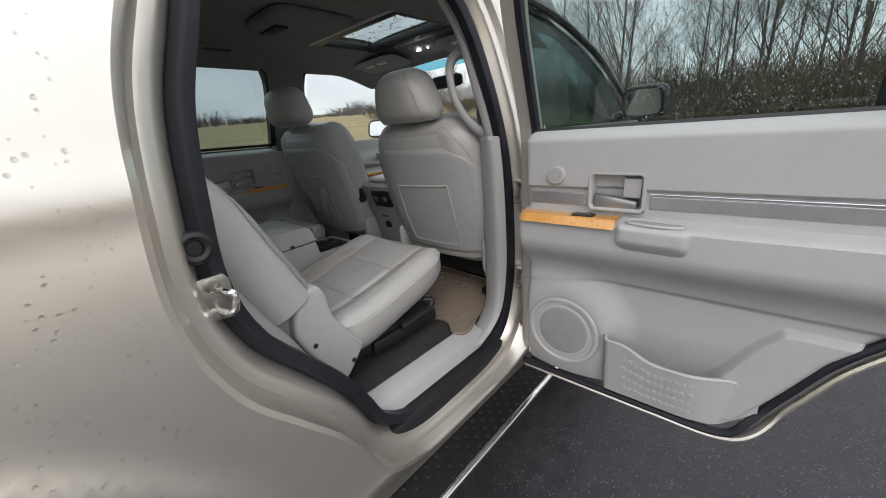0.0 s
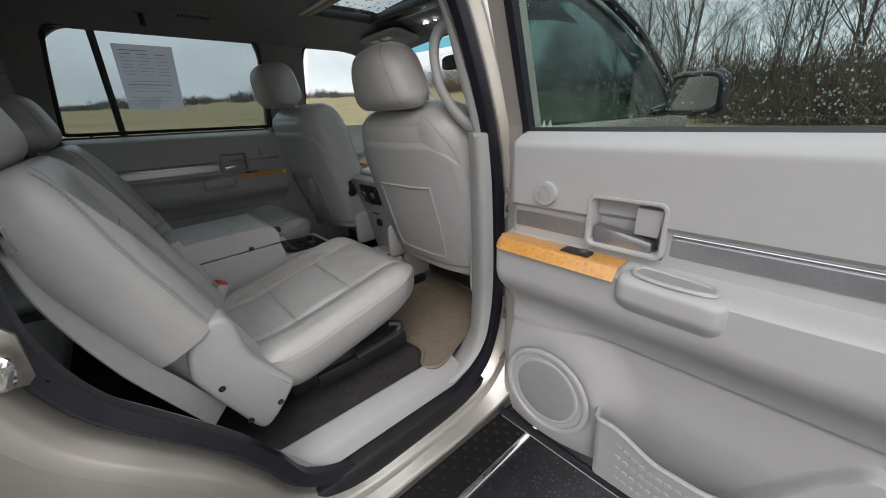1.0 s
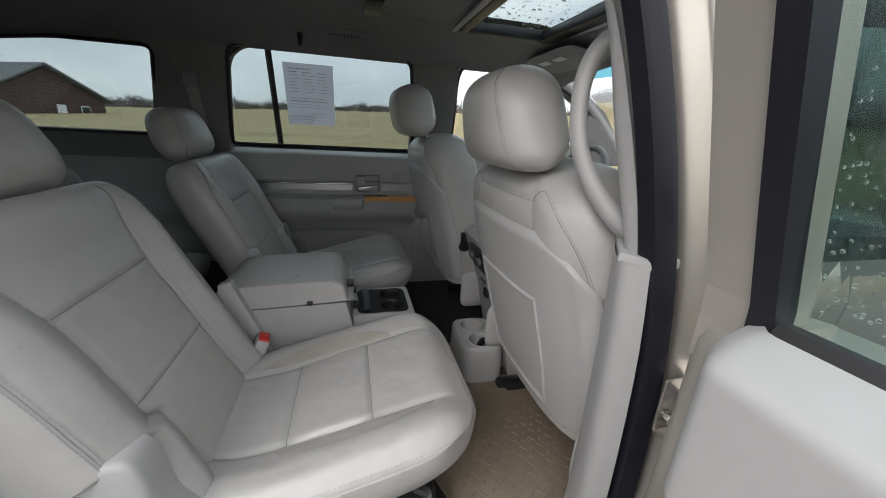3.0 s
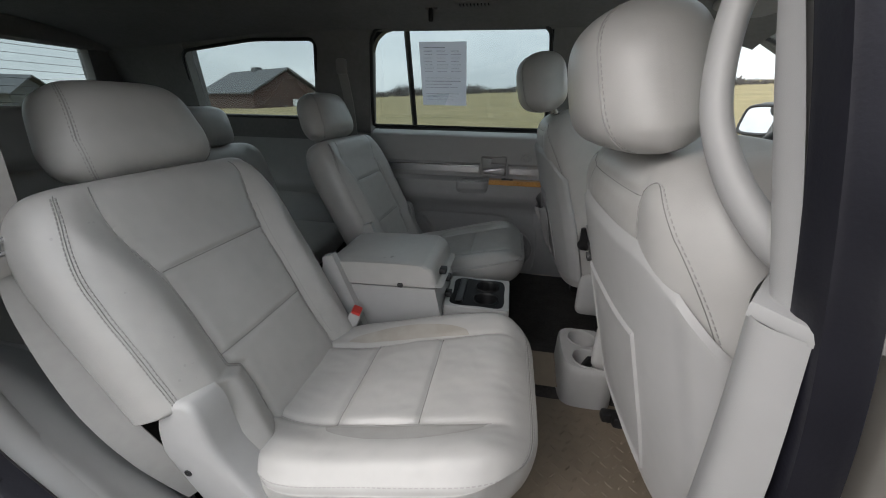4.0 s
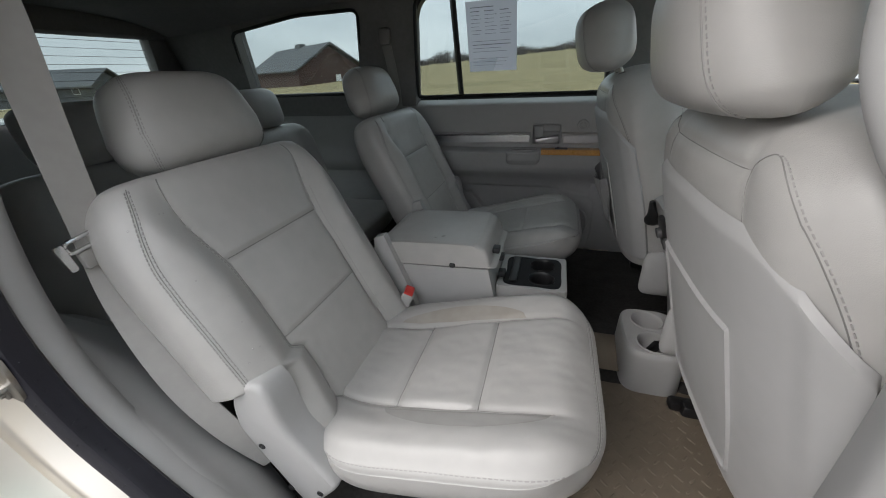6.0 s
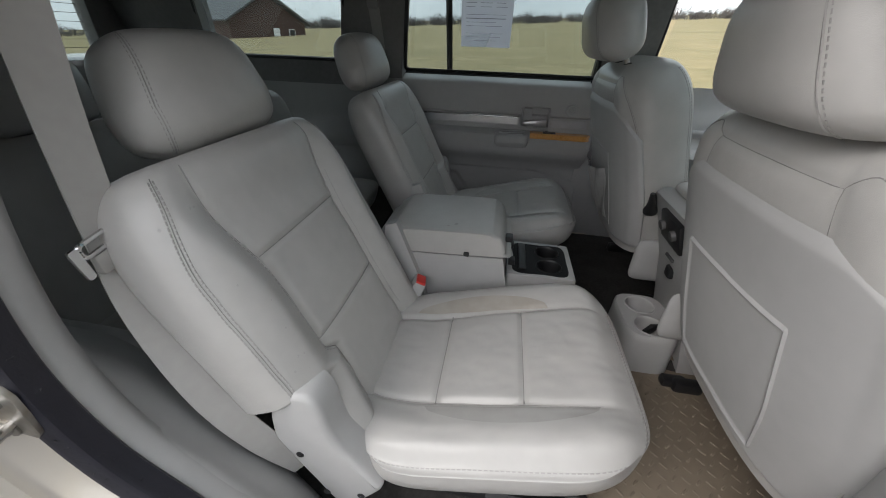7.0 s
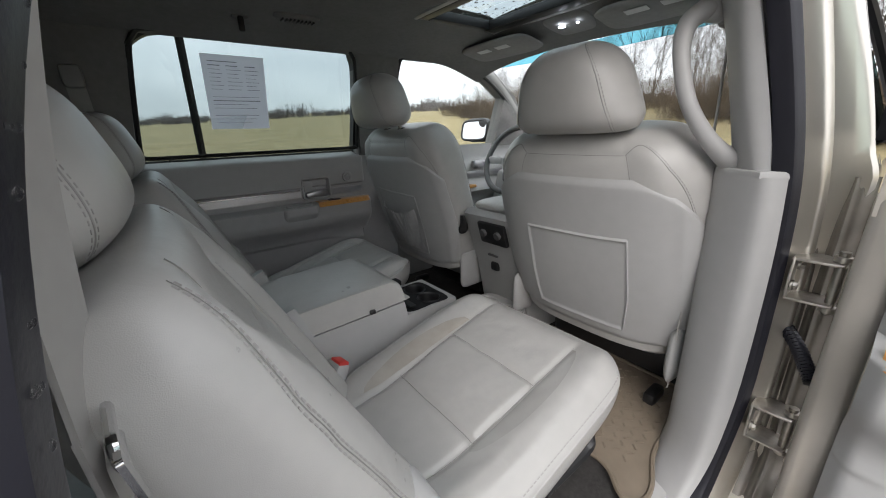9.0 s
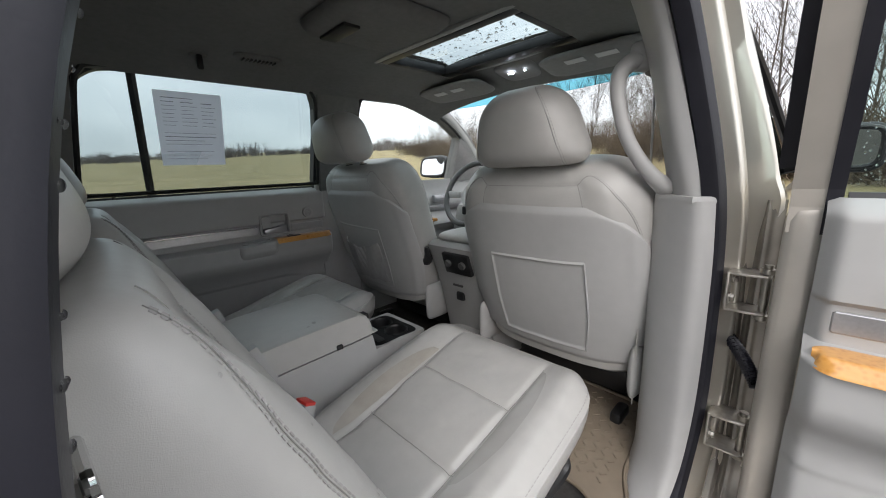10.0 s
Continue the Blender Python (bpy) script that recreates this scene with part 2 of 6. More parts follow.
def thing(name, origin, label="", category="", group="", kind=""):
    """An empty at the base of a thing; its parts are given in the car's coordinates."""
    e = new(name)
    e.empty_display_size = 0.1
    e.location = origin
    ORIGIN[e] = Vector(origin)
    return tagged(e, label, category, group, kind)


def part(name, mesh, mat, parent=None, label="", smooth=True, kind="", at=None):
    """Links a mesh, (verts, faces) or a bmesh, as one object under a thing or a part."""
    me = bpy.data.meshes.new(name)
    if isinstance(mesh, bmesh.types.BMesh):
        mesh.to_mesh(me)
        mesh.free()
    else:
        me.from_pydata([tuple(v) for v in mesh[0]], [], [tuple(f) for f in mesh[1]])
    o = ORIGIN[parent] if parent else Vector(at or (0, 0, 0))
    me.transform(Matrix.Translation(-o))
    me.materials.append(mat)
    if smooth:
        me.polygons.foreach_set("use_smooth", [True] * len(me.polygons))
        me.set_sharp_from_angle(angle=radians(42))
    ob = new(name, me)
    if parent:
        ob.parent = parent
    else:
        ob.location = o
    ORIGIN[ob] = o
    return tagged(ob, label, kind=kind)


def join(*meshes):
    vs, fs = [], []
    for v, f in meshes:
        k = len(vs)
        vs += [Vector(p) for p in v]
        fs += [tuple(i + k for i in q) for q in f]
    return vs, fs


def moved(mesh, fn):
    return [Vector(fn(Vector(v))) for v in mesh[0]], mesh[1]


def flip(mesh):
    return mesh[0], [tuple(reversed(f)) for f in mesh[1]]


def mirrored(mesh):
    """Across the car's middle plane."""
    return flip(moved(mesh, lambda v: (v.x, 2 * CY - v.y, v.z)))


def sheet(fn, nu, nv, closed=False):
    """A grid of points fn(a, b), a and b from 0 to 1; closed joins the a ends."""
    vs = [Vector(fn(i / (nu - (0 if closed else 1)), j / (nv - 1))) for j in range(nv) for i in range(nu)]
    fs = []
    for j in range(nv - 1):
        for i in range(nu if closed else nu - 1):
            k = (i + 1) % nu
            fs.append((j * nu + i, j * nu + k, (j + 1) * nu + k, (j + 1) * nu + i))
    return vs, fs


def tube(path, r, n=8, ends=True, flat=1.0, up=(0, 0, 1)):
    """A round bar along a list of points; r may be a list."""
    pts = [Vector(p) for p in path]
    vs, fs = [], []
    for i, p in enumerate(pts):
        d = (pts[min(i + 1, len(pts) - 1)] - pts[max(i - 1, 0)]).normalized()
        a = d.cross(Vector(up))
        a = a.normalized() if a.length > 1e-3 else d.cross(Vector((1, 0, 0))).normalized()
        b = a.cross(d)
        q = r[i] if isinstance(r, (list, tuple)) else r
        for k in range(n):
            w = 2 * math.pi * k / n
            vs.append(p + a * math.cos(w) * q + b * math.sin(w) * q * flat)
        if i:
            for k in range(n):
                m = (k + 1) % n
                fs.append(((i - 1) * n + k, (i - 1) * n + m, i * n + m, i * n + k))
    if ends:
        fs += [tuple(reversed(range(n))), tuple((len(pts) - 1) * n + k for k in range(n))]
    return vs, [tuple(reversed(f)) for f in fs]


def box(c, s, r=0.004, seg=2, rot=None):
    """A box of size s round c with rounded edges."""
    bm = bmesh.new()
    bmesh.ops.create_cube(bm, size=1.0)
    bmesh.ops.scale(bm, vec=s, verts=bm.verts)
    if r:
        bmesh.ops.bevel(bm, geom=bm.edges[:], offset=min(r, 0.45 * min(s)), segments=seg, profile=0.5, affect="EDGES")
    m = Matrix.Translation(c) @ (Euler([radians(a) for a in rot]).to_matrix().to_4x4() if rot else Matrix())
    bmesh.ops.transform(bm, matrix=m, verts=bm.verts)
    bm.verts.index_update()
    out = [v.co.copy() for v in bm.verts], [tuple(v.index for v in f.verts) for f in bm.faces]
    bm.free()
    return out


def prism(outline, lo, hi, place, r=0.0, seg=2):
    """An outline of (a, b) drawn out from lo to hi; place(a, b, c) gives the point."""
    bm = bmesh.new()
    f = bm.faces.new([bm.verts.new((a, b, lo)) for a, b in outline])
    bmesh.ops.recalc_face_normals(bm, faces=[f])
    out = bmesh.ops.extrude_face_region(bm, geom=[f])
    bmesh.ops.translate(bm, vec=(0, 0, hi - lo), verts=[v for v in out["geom"] if isinstance(v, bmesh.types.BMVert)])
    bmesh.ops.recalc_face_normals(bm, faces=bm.faces[:])
    if r:
        es = [e for e in bm.edges if abs(e.verts[0].co.z - hi) < 1e-6 and abs(e.verts[1].co.z - hi) < 1e-6]
        bmesh.ops.bevel(bm, geom=es, offset=r, segments=seg, profile=0.5, affect="EDGES")
    for v in bm.verts:
        v.co = Vector(place(*v.co))
    bmesh.ops.recalc_face_normals(bm, faces=bm.faces[:])
    bm.verts.index_update()
    res = [v.co.copy() for v in bm.verts], [tuple(v.index for v in f.verts) for f in bm.faces]
    bm.free()
    return res


def plate(outline, place, lo, hi, r=0.01):
    """A thin curved plate: rings of an outline from its middle to its rounded edge."""
    cx, cy = sum(a for a, b in outline) / len(outline), sum(b for a, b in outline) / len(outline)
    w = max(abs(a - cx) for a, b in outline)
    prof = [(0.03, hi), (0.3, hi), (0.55, hi), (0.75, hi), (0.88, hi), (1 - r / w, hi), (1 - 0.3 * r / w, hi - 0.3 * r), (1.0, hi - r), (1.0, lo)]
    n = len(outline)
    vs = [Vector(place(cx + (a - cx) * s, cy + (b - cy) * s, h)) for s, h in prof for a, b in outline]
    fs = [(i * n + k, i * n + (k + 1) % n, (i + 1) * n + (k + 1) % n, (i + 1) * n + k) for i in range(len(prof) - 1) for k in range(n)]
    return vs, fs + [tuple(range(n))]


def disc(c, axis, r, depth, n=24, bev=0.15):
    """A turned button: centre, axis, radius, height."""
    c, axis = Vector(c), Vector(axis).normalized()
    a = axis.cross(Vector((0.3, 0.2, 1))).normalized()
    b = axis.cross(a)
    rings = [(r, 0), (r, depth * (1 - bev)), (r * (1 - bev * 0.4), depth), (r * 0.5, depth * 1.02), (0.001, depth * 1.03)]
    vs, fs = [], []
    for i, (q, h) in enumerate(rings):
        for k in range(n):
            w = 2 * math.pi * k / n
            vs.append(c + axis * h + (a * math.cos(w) + b * math.sin(w)) * q)
            if i:
                m = (k + 1) % n
                fs.append(((i - 1) * n + k, (i - 1) * n + m, i * n + m, i * n + k))
    return vs, fs


def ring(c, axis, r, t, n=32, m=8, flat=1.0):
    """A torus."""
    c, axis = Vector(c), Vector(axis).normalized()
    a = axis.cross(Vector((0.3, 0.2, 1))).normalized()
    b = axis.cross(a)

    def at(u, v):
        w, q = 2 * math.pi * u, 2 * math.pi * v
        d = a * math.cos(w) + b * math.sin(w)
        return c + d * (r + t * math.cos(q)) + axis * t * math.sin(q) * flat

    vs = [at(i / n, j / m) for j in range(m) for i in range(n)]
    fs = [(j * n + i, j * n + (i + 1) % n, (j + 1) % m * n + (i + 1) % n, (j + 1) % m * n + i) for j in range(m) for i in range(n)]
    return vs, fs


def spline(pts, n, closed=False):
    """n points on a smooth line through pts."""
    p = [Vector(q) for q in pts]
    k = len(p)
    out = []
    for i in range(n):
        u = i / n * k if closed else i / (n - 1) * (k - 1)
        j = min(int(u), k - 1 if closed else k - 2)
        f = u - j
        if closed:
            a, b, c, d = p[(j - 1) % k], p[j % k], p[(j + 1) % k], p[(j + 2) % k]
        else:
            a, b, c, d = p[max(j - 1, 0)], p[j], p[j + 1], p[min(j + 2, k - 1)]
        out.append(0.5 * ((2 * b) + (c - a) * f + (2 * a - 5 * b + 4 * c - d) * f * f + (3 * b - a - 3 * c + d) * f * f * f))
    return out


def rounded(poly, r, n=6):
    """A polygon of (a, b) with its corners rounded."""
    out, k = [], len(poly)
    for i in range(k):
        p, q, t = (Vector((*poly[j % k], 0)) for j in (i - 1, i, i + 1))
        e0, e1 = q + (p - q).normalized() * r, q + (t - q).normalized() * r
        out += [(e0 * (1 - f) ** 2 + q * 2 * f * (1 - f) + e1 * f * f).to_2d().to_tuple() for f in [j / n for j in range(n + 1)]]
    return out


def holed(outline, holes, z):
    """A level face at the height z with holes in it."""
    loops = [[Vector((x, y, 0)) for x, y in loop] for loop in (outline, *holes)]
    flat = [v for loop in loops for v in loop]
    return [Vector((v.x, v.y, z)) for v in flat], [tuple(f) for f in geometry.tessellate_polygon(loops)]


def circle(x, y, r, n=36):
    return [(x + r * math.cos(2 * math.pi * i / n), y + r * math.sin(2 * math.pi * i / n)) for i in range(n)]


def well(x, y, z, r, depth):
    """A round cup well with a rolled rim and a floor."""
    prof = [(1.10, 0.0), (1.10, 0.0025), (1.05, 0.004), (1.0, 0.002), (0.97, -0.006), (0.92, -depth + 0.004), (0.86, -depth), (0.03, -depth)]
    return sheet(lambda a, b: (x + r * prof[round(b * 7)][0] * math.cos(2 * math.pi * a), y + r * prof[round(b * 7)][0] * math.sin(2 * math.pi * a), z + prof[round(b * 7)][1]), 36, 8, True)


def smooth(x, a, b):
    t = min(max((x - a) / (b - a), 0.0), 1.0)
    return t * t * (3 - 2 * t)


def bell(x, w):
    return math.exp(-(x / w) ** 2)


def pad(place, hw, hh, front, back, n=64, m=64, p=7.0, corner=0.25, bulge=None, square=1.0):
    """An upholstered cushion. place(a, b, c): the point a across, b along, c out; half sizes hw, hh; front and back: depths;
    bulge(s, t): relief on the front. Returns the mesh and the front as a function of s and t, both -1 to 1."""

    def flat(s, t):
        return hw * s * math.sqrt(1 - corner * abs(t) ** 7), hh * t * math.sqrt(1 - corner * abs(s) ** 7)

    def edge(s, t, k=1.0):
        return math.sqrt(max(1 - abs(s) ** (k * p), 0)) * math.sqrt(max(1 - abs(t) ** (k * p), 0))

    def face(s, t):
        e = edge(s, t)
        return Vector(place(*flat(s, t), front * e + (bulge(s, t) * smooth(e, 0.0, 0.85) if bulge else 0)))

    def rear(s, t):
        return Vector(place(*flat(s, t), -back * edge(s, t, square)))

    def g(k):
        return math.sin((2 * k - 1) * math.pi / 2)

    f1 = sheet(lambda a, b: face(g(a), g(b)), n, m)
    f2 = flip(sheet(lambda a, b: rear(g(a), g(b)), n, m))
    return join(f1, f2), face


def stitches(line, length=0.007, r=0.0011, gap=0.4, lift=(0, 0, 0)):
    """Thread stitches along a fine polyline."""
    pts = [Vector(q) + Vector(lift) for q in line]
    out, acc = [], 0.0
    start = pts[0]
    for a, b in zip(pts, pts[1:]):
        acc += (b - a).length
        if acc >= length:
            d = b - start
            out.append(tube([start + d * 0.5 * gap, start + d * (1 - 0.5 * gap)], r, 4))
            start, acc = b, 0.0
    return join(*out) if out else ([], [])

# ---- ground and distance ----


def rise(x, y):
    """The lot is level under the car; round it the land tilts gently up to the far side and ahead."""
    d = math.hypot(x, y)
    return (0.044 * (y - 1.0) + 0.046 * x) * smooth(d, 4.0, 16.0) + 0.12 * math.sin(x * 0.05) * math.sin(y * 0.04) * smooth(d, 20, 60)


STEPS = [-1500, -700, -300, -120, -60, -30, -16, -8, -4, 0, 4, 8, 14, 22, 34, 50, 80, 130, 220, 400, 800, 1500]
part("ground", ([Vector((x, y, rise(x, y) - 0.02)) for y in STEPS for x in STEPS],
     [(j * 22 + i, j * 22 + i + 1, (j + 1) * 22 + i + 1, (j + 1) * 22 + i) for j in range(21) for i in range(21)]), GRASS, None, "dry winter grass field rising gently behind the lot", kind="structure")
part("road", sheet(lambda a, b: (-30 + 39 * a, -14 + 17.5 * b, rise(-30 + 39 * a, -14 + 17.5 * b) + 0.015), 80, 36), ASPHALT, None, "wet dark asphalt of the parking lot under the car", kind="structure")


def twig_tree(seed, height, spread=1.0):
    """A bare tree: tapered trunk, and limbs that fork down to twigs."""
    rnd = random.Random(seed)
    trunk, limbs = [], []

    def grow(p, d, length, r, depth):
        pts, rr = [p], [r]
        steps = 4 if depth < 2 else 3
        for k in range(steps):
            d = (d + Vector((rnd.uniform(-1, 1), rnd.uniform(-1, 1), rnd.uniform(-0.3, 0.7))) * (0.05 + 0.07 * depth)).normalized()
            p = p + d * length / steps
            pts.append(p)
            rr.append(max(r * (1 - 0.55 * (k + 1) / steps), 0.004))
        (trunk if depth == 0 else limbs).append(tube(pts, rr, 6 if depth == 0 else (4 if depth < 3 else 3), ends=False))
        if depth >= 4:
            return
        kids = (15, 5, 4, 2)[depth]
        for k in range(kids):
            f = rnd.uniform(0.3, 1.0) if depth else rnd.uniform(0.16, 1.0)
            i = min(int(f * steps), steps - 1)
            q = pts[i].lerp(pts[i + 1], f * steps - i)
            w = rnd.uniform(0, 2 * math.pi)
            side = Vector((math.cos(w), math.sin(w), 0)) * spread
            nd = (d * rnd.uniform(0.5, 1.1) + side * rnd.uniform(0.5, 1.0) + Vector((0, 0, 0.15))).normalized()
            grow(q, nd, length * (rnd.uniform(0.28, 0.46) if depth == 0 else rnd.uniform(0.45, 0.7)), rr[i] * 0.38, depth + 1)

    grow(Vector((0, 0, -0.2)), Vector((0, 0, 1)), height * 0.86, height * 0.0055 + 0.012, 0)
    return join(*trunk), join(*limbs)


def tree(seed, height, spread):
    t = thing("tree", (0, 0, 0), "tall bare winter tree with fine dark twigs", "tree", "bare trees beyond the lot")
    a, b = twig_tree(seed, height, spread)
    part("trunk", a, BARK, t)
    part("crown", b, BARK, t)
    return t


rnd = random.Random(5)
kinds = [tree(3, 9.5, 0.8), tree(11, 11, 0.6), tree(23, 8, 1.0), tree(37, 12, 0.7)]
spots = [(16 + 9 * rnd.random(), -12 + 17 * (k + rnd.random()) / 15) for k in range(15)]
spots += [(26 + 16 * rnd.random(), -18 + 32 * (k + rnd.random()) / 20) for k in range(20)]
spots += [(12 + 5 * rnd.random(), -18 + 8 * rnd.random()) for k in range(6)]
far_spots = [(rnd.uniform(30, 48), radians(rnd.uniform(8, 33))) for k in range(34)] + [(rnd.uniform(48, 66), radians(rnd.uniform(30, 50))) for k in range(26)]
far_spots = [(d * math.cos(w), d * math.sin(w)) for d, w in far_spots]
for k, (x, y) in enumerate(spots + far_spots):
    m = pose(x, y, rise(x, y), 0, 0, 360 * rnd.random()) @ Matrix.Scale(rnd.uniform(0.75, 1.15) if k < len(spots) else rnd.uniform(0.38, 0.62) if k < len(spots) + 34 else rnd.uniform(0.3, 0.55), 4)
    if k < 4:
        kinds[k].matrix_basis = m
    else:
        c = copy_thing(kinds[k % 4], Matrix())
        c.matrix_basis = m


def brush(seed, n, size):
    """A thicket of thin dry stems."""
    rnd = random.Random(seed)
    out = []
    for k in range(n):
        p = Vector((rnd.gauss(0, size * 0.4), rnd.gauss(0, size * 0.4), 0))
        d = Vector((rnd.gauss(0, 0.35), rnd.gauss(0, 0.35), 1)).normalized()
        h = size * rnd.uniform(0.4, 1.0)
        for j in range(4):
            e = d + Vector((rnd.gauss(0, 0.6), rnd.gauss(0, 0.6), rnd.gauss(-0.1, 0.3)))
            s = p + d * h * j * 0.2
            out.append(tube([s, s + e * h * 0.3, s + (e + d) * h * 0.3], [0.008, 0.006, 0.003], 3, ends=False))
    return join(*out)


b0 = part("bush", brush(2, 170, 1.6), BUSH, None, "dense brown dry brush at the foot of the trees")
tagged(b0, category="bush", group="brush under the trees")
for k in range(130):
    x, y = (lambda d, w: (d * math.cos(w), d * math.sin(w)))(rnd.uniform(26, 46), radians(rnd.uniform(6, 48))) if k >= 100 else (15 + 8 * rnd.random(), -14 + 20 * rnd.random()) if k < 74 else (30 + 25 * rnd.random(), 12 + 40 * rnd.random())
    m = pose(x, y, rise(x, y), 0, 0, 360 * rnd.random()) @ Matrix.Scale(rnd.uniform(0.7, 1.3) * (0.9 if k >= 100 else 1.35), 4)
    if k:
        copy_thing(b0, Matrix()).matrix_basis = m
    else:
        b0.matrix_basis = m

# the far tree line: many small bare crowns, coloured paler for haze
far = []
rf = random.Random(8)
for k in range(420):
    w = radians(rf.uniform(22, 150))
    d = rf.uniform(150, 230)
    x, y = d * math.cos(w), d * math.sin(w)
    h, z = rf.uniform(2.5, 6.0) * (0.75 + 1.3 * max(noise.noise(Vector((w * 9, 0, 2))), -0.3)), rise(x, y)
    for j in range(9):
        p = Vector((x + rf.gauss(0, 1.6), y + rf.gauss(0, 1.6), z - 0.3))
        q = p + Vector((rf.gauss(0, 0.9), rf.gauss(0, 0.9), h * rf.uniform(0.5, 1)))
        far.append(tube([p, p.lerp(q, 0.5) + Vector((rf.gauss(0, 0.4), 0, 0)), q], [0.16, 0.10, 0.03], 3, ends=False))
        for i in range(8):
            s = p.lerp(q, rf.uniform(0.25, 0.9))
            far.append(tube([s, s + Vector((rf.gauss(0, 0.9), rf.gauss(0, 0.9), rf.uniform(0.1, 1.0)))], [0.07, 0.025], 3, ends=False))
tagged(part("far_trees", join(*far), HAZED_WOOD, None, "low dark tree line at the far end of the field"), category="trees", kind="stuff")


def barn(name, at, turn, size, label, wall=BRICK):
    """A brick building with a gable roof."""
    lx, ly, hz, rz = size
    m = pose(*at, 0, 0, turn)
    t = thing(name, at, label, "building")

    def go(mesh):
        return moved(mesh, lambda v: m @ v)

    walls = prism([(-ly / 2, -0.5), (ly / 2, -0.5), (ly / 2, hz), (0, hz + rz), (-ly / 2, hz)], -lx / 2, lx / 2, lambda a, b, c: (c, a, b))
    part("wall", go(walls), wall, t, smooth=False)
    for s in (-1, 1):
        k = prism([(0, rz + hz + 0.35), (s * (ly / 2 + 0.7), hz - 0.15), (s * (ly / 2 + 0.7), hz + 0.1), (0, rz + hz + 0.62)], -lx / 2 - 0.8, lx / 2 + 0.8, lambda a, b, c: (c, a, b))
        part("roof", go(k), ROOFING, t, smooth=False)
    d = part("door", go(box((-lx / 2 - 0.05, ly * -0.08, 1.3), (0.14, 1.0, 1.9), 0.02)), WHITE, t)
    for j in (-0.3,):
        w = part("window", go(box((-lx / 2 - 0.03, ly * j, 1.7), (0.12, 1.1, 1.0), 0.02)), WHITE, t)
        part("pane", go(box((-lx / 2 - 0.10, ly * j, 1.7), (0.05, 0.9, 0.8), 0.01)), BLACK, w)
    for k in range(5):
        x = lx * (-0.4 + 0.2 * k)
        w = part("window", go(box((x, -ly / 2 - 0.03, 1.7), (1.2, 0.12, 1.0), 0.02)), WHITE, t)
        part("pane", go(box((x, -ly / 2 - 0.10, 1.7), (1.0, 0.05, 0.8), 0.01)), BLACK, w)
    part("cupola", go(box((0, 0, hz + rz + 0.6), (2.2, 1.1, 0.9), 0.05)), ROOFING, t)
    return t


barn("brick_building", (-48.2, 66.2, rise(-48.2, 66.2) - 0.9), 150, (22, 12.5, 3.0, 3.6), "long red brick building with a grey gable roof")
barn("low_building", (-92.0, 47.0, rise(-92, 47) + 1.6), 24, (24, 10, 2.4, 2.4), "low grey building with a grey roof beyond the rear window", ROOFING)

# ---- the car: shell ----
OPENING = [(-0.54, 0.545), (-0.36, 0.54), (-0.19, 0.55), (-0.085, 0.595), (-0.04, 0.70), (-0.026, 0.86), (-0.026, 1.02), (-0.036, 1.18), (-0.055, 1.32), (-0.08, 1.48),
           (-0.115, 1.62), (-0.17, 1.71), (-0.27, 1.755), (-0.45, 1.765), (-0.62, 1.755), (-0.74, 1.715), (-0.83, 1.63), (-0.876, 1.52), (-0.917, 1.40), (-0.937, 1.26),
           (-0.941, 1.12), (-0.905, 1.00), (-0.835, 0.905), (-0.755, 0.805), (-0.695, 0.70), (-0.645, 0.605)]
OPENING = [(x + 0.005 * smooth(-x, 0.72, 0.86), z) for x, z in OPENING]
NO = 208
LOOP = [(v.x, v.z) for v in spline([(x, 0, z) for x, z in OPENING], NO, True)]
NORM = []
for i in range(NO):
    (x0, z0), (x1, z1) = LOOP[i - 1], LOOP[(i + 1) % NO]
    d = Vector((x1 - x0, z1 - z0)).normalized()
    NORM.append((d.y, -d.x))


def yo(z):
    """The near side's door flange: upright to the belt, then leaning in."""
    return -0.84 + 0.11 * (z - 1.31 + math.sqrt((z - 1.31) ** 2 + 0.012)) + 0.02 * smooth(z, 0.9, 0.5)


def yb(x, z):
    """The near side's outer skin, with the flare round the rear wheel."""
    d = math.hypot(x + 1.66, z - 0.36)
    return -0.945 + 0.15 * (z - 1.33 + math.sqrt((z - 1.33) ** 2 + 0.010)) - 0.012 * math.sin(max(0, min(1, (z - 0.5) / 0.8)) * math.pi) - 0.040 * bell(d - 0.54, 0.11) - 0.016 * bell(d - 0.74, 0.035) + 0.012 * bell(d - 0.665, 0.03) + 0.05 * smooth(z, 0.55, 0.38) - 0.008 * bell(z - 1.30, 0.03)


def around(rings, k0=0, k1=NO):
    """Rings of (offset outwards, function of x, z giving y) round the door opening."""
    n = k1 - k0
    vs, fs = [], []
    for off, fy in rings:
        for i in range(k0, k1):
            x, z = LOOP[i % NO][0] + NORM[i % NO][0] * off, LOOP[i % NO][1] + NORM[i % NO][1] * off
            vs.append(Vector((x, fy(x, z), z)))
    full = n == NO
    for r in range(len(rings) - 1):
        for i in range(n if full else n - 1):
            j = (i + 1) % n
            fs.append((r * n + i, r * n + j, (r + 1) * n + j, (r + 1) * n + i))
    return vs, fs


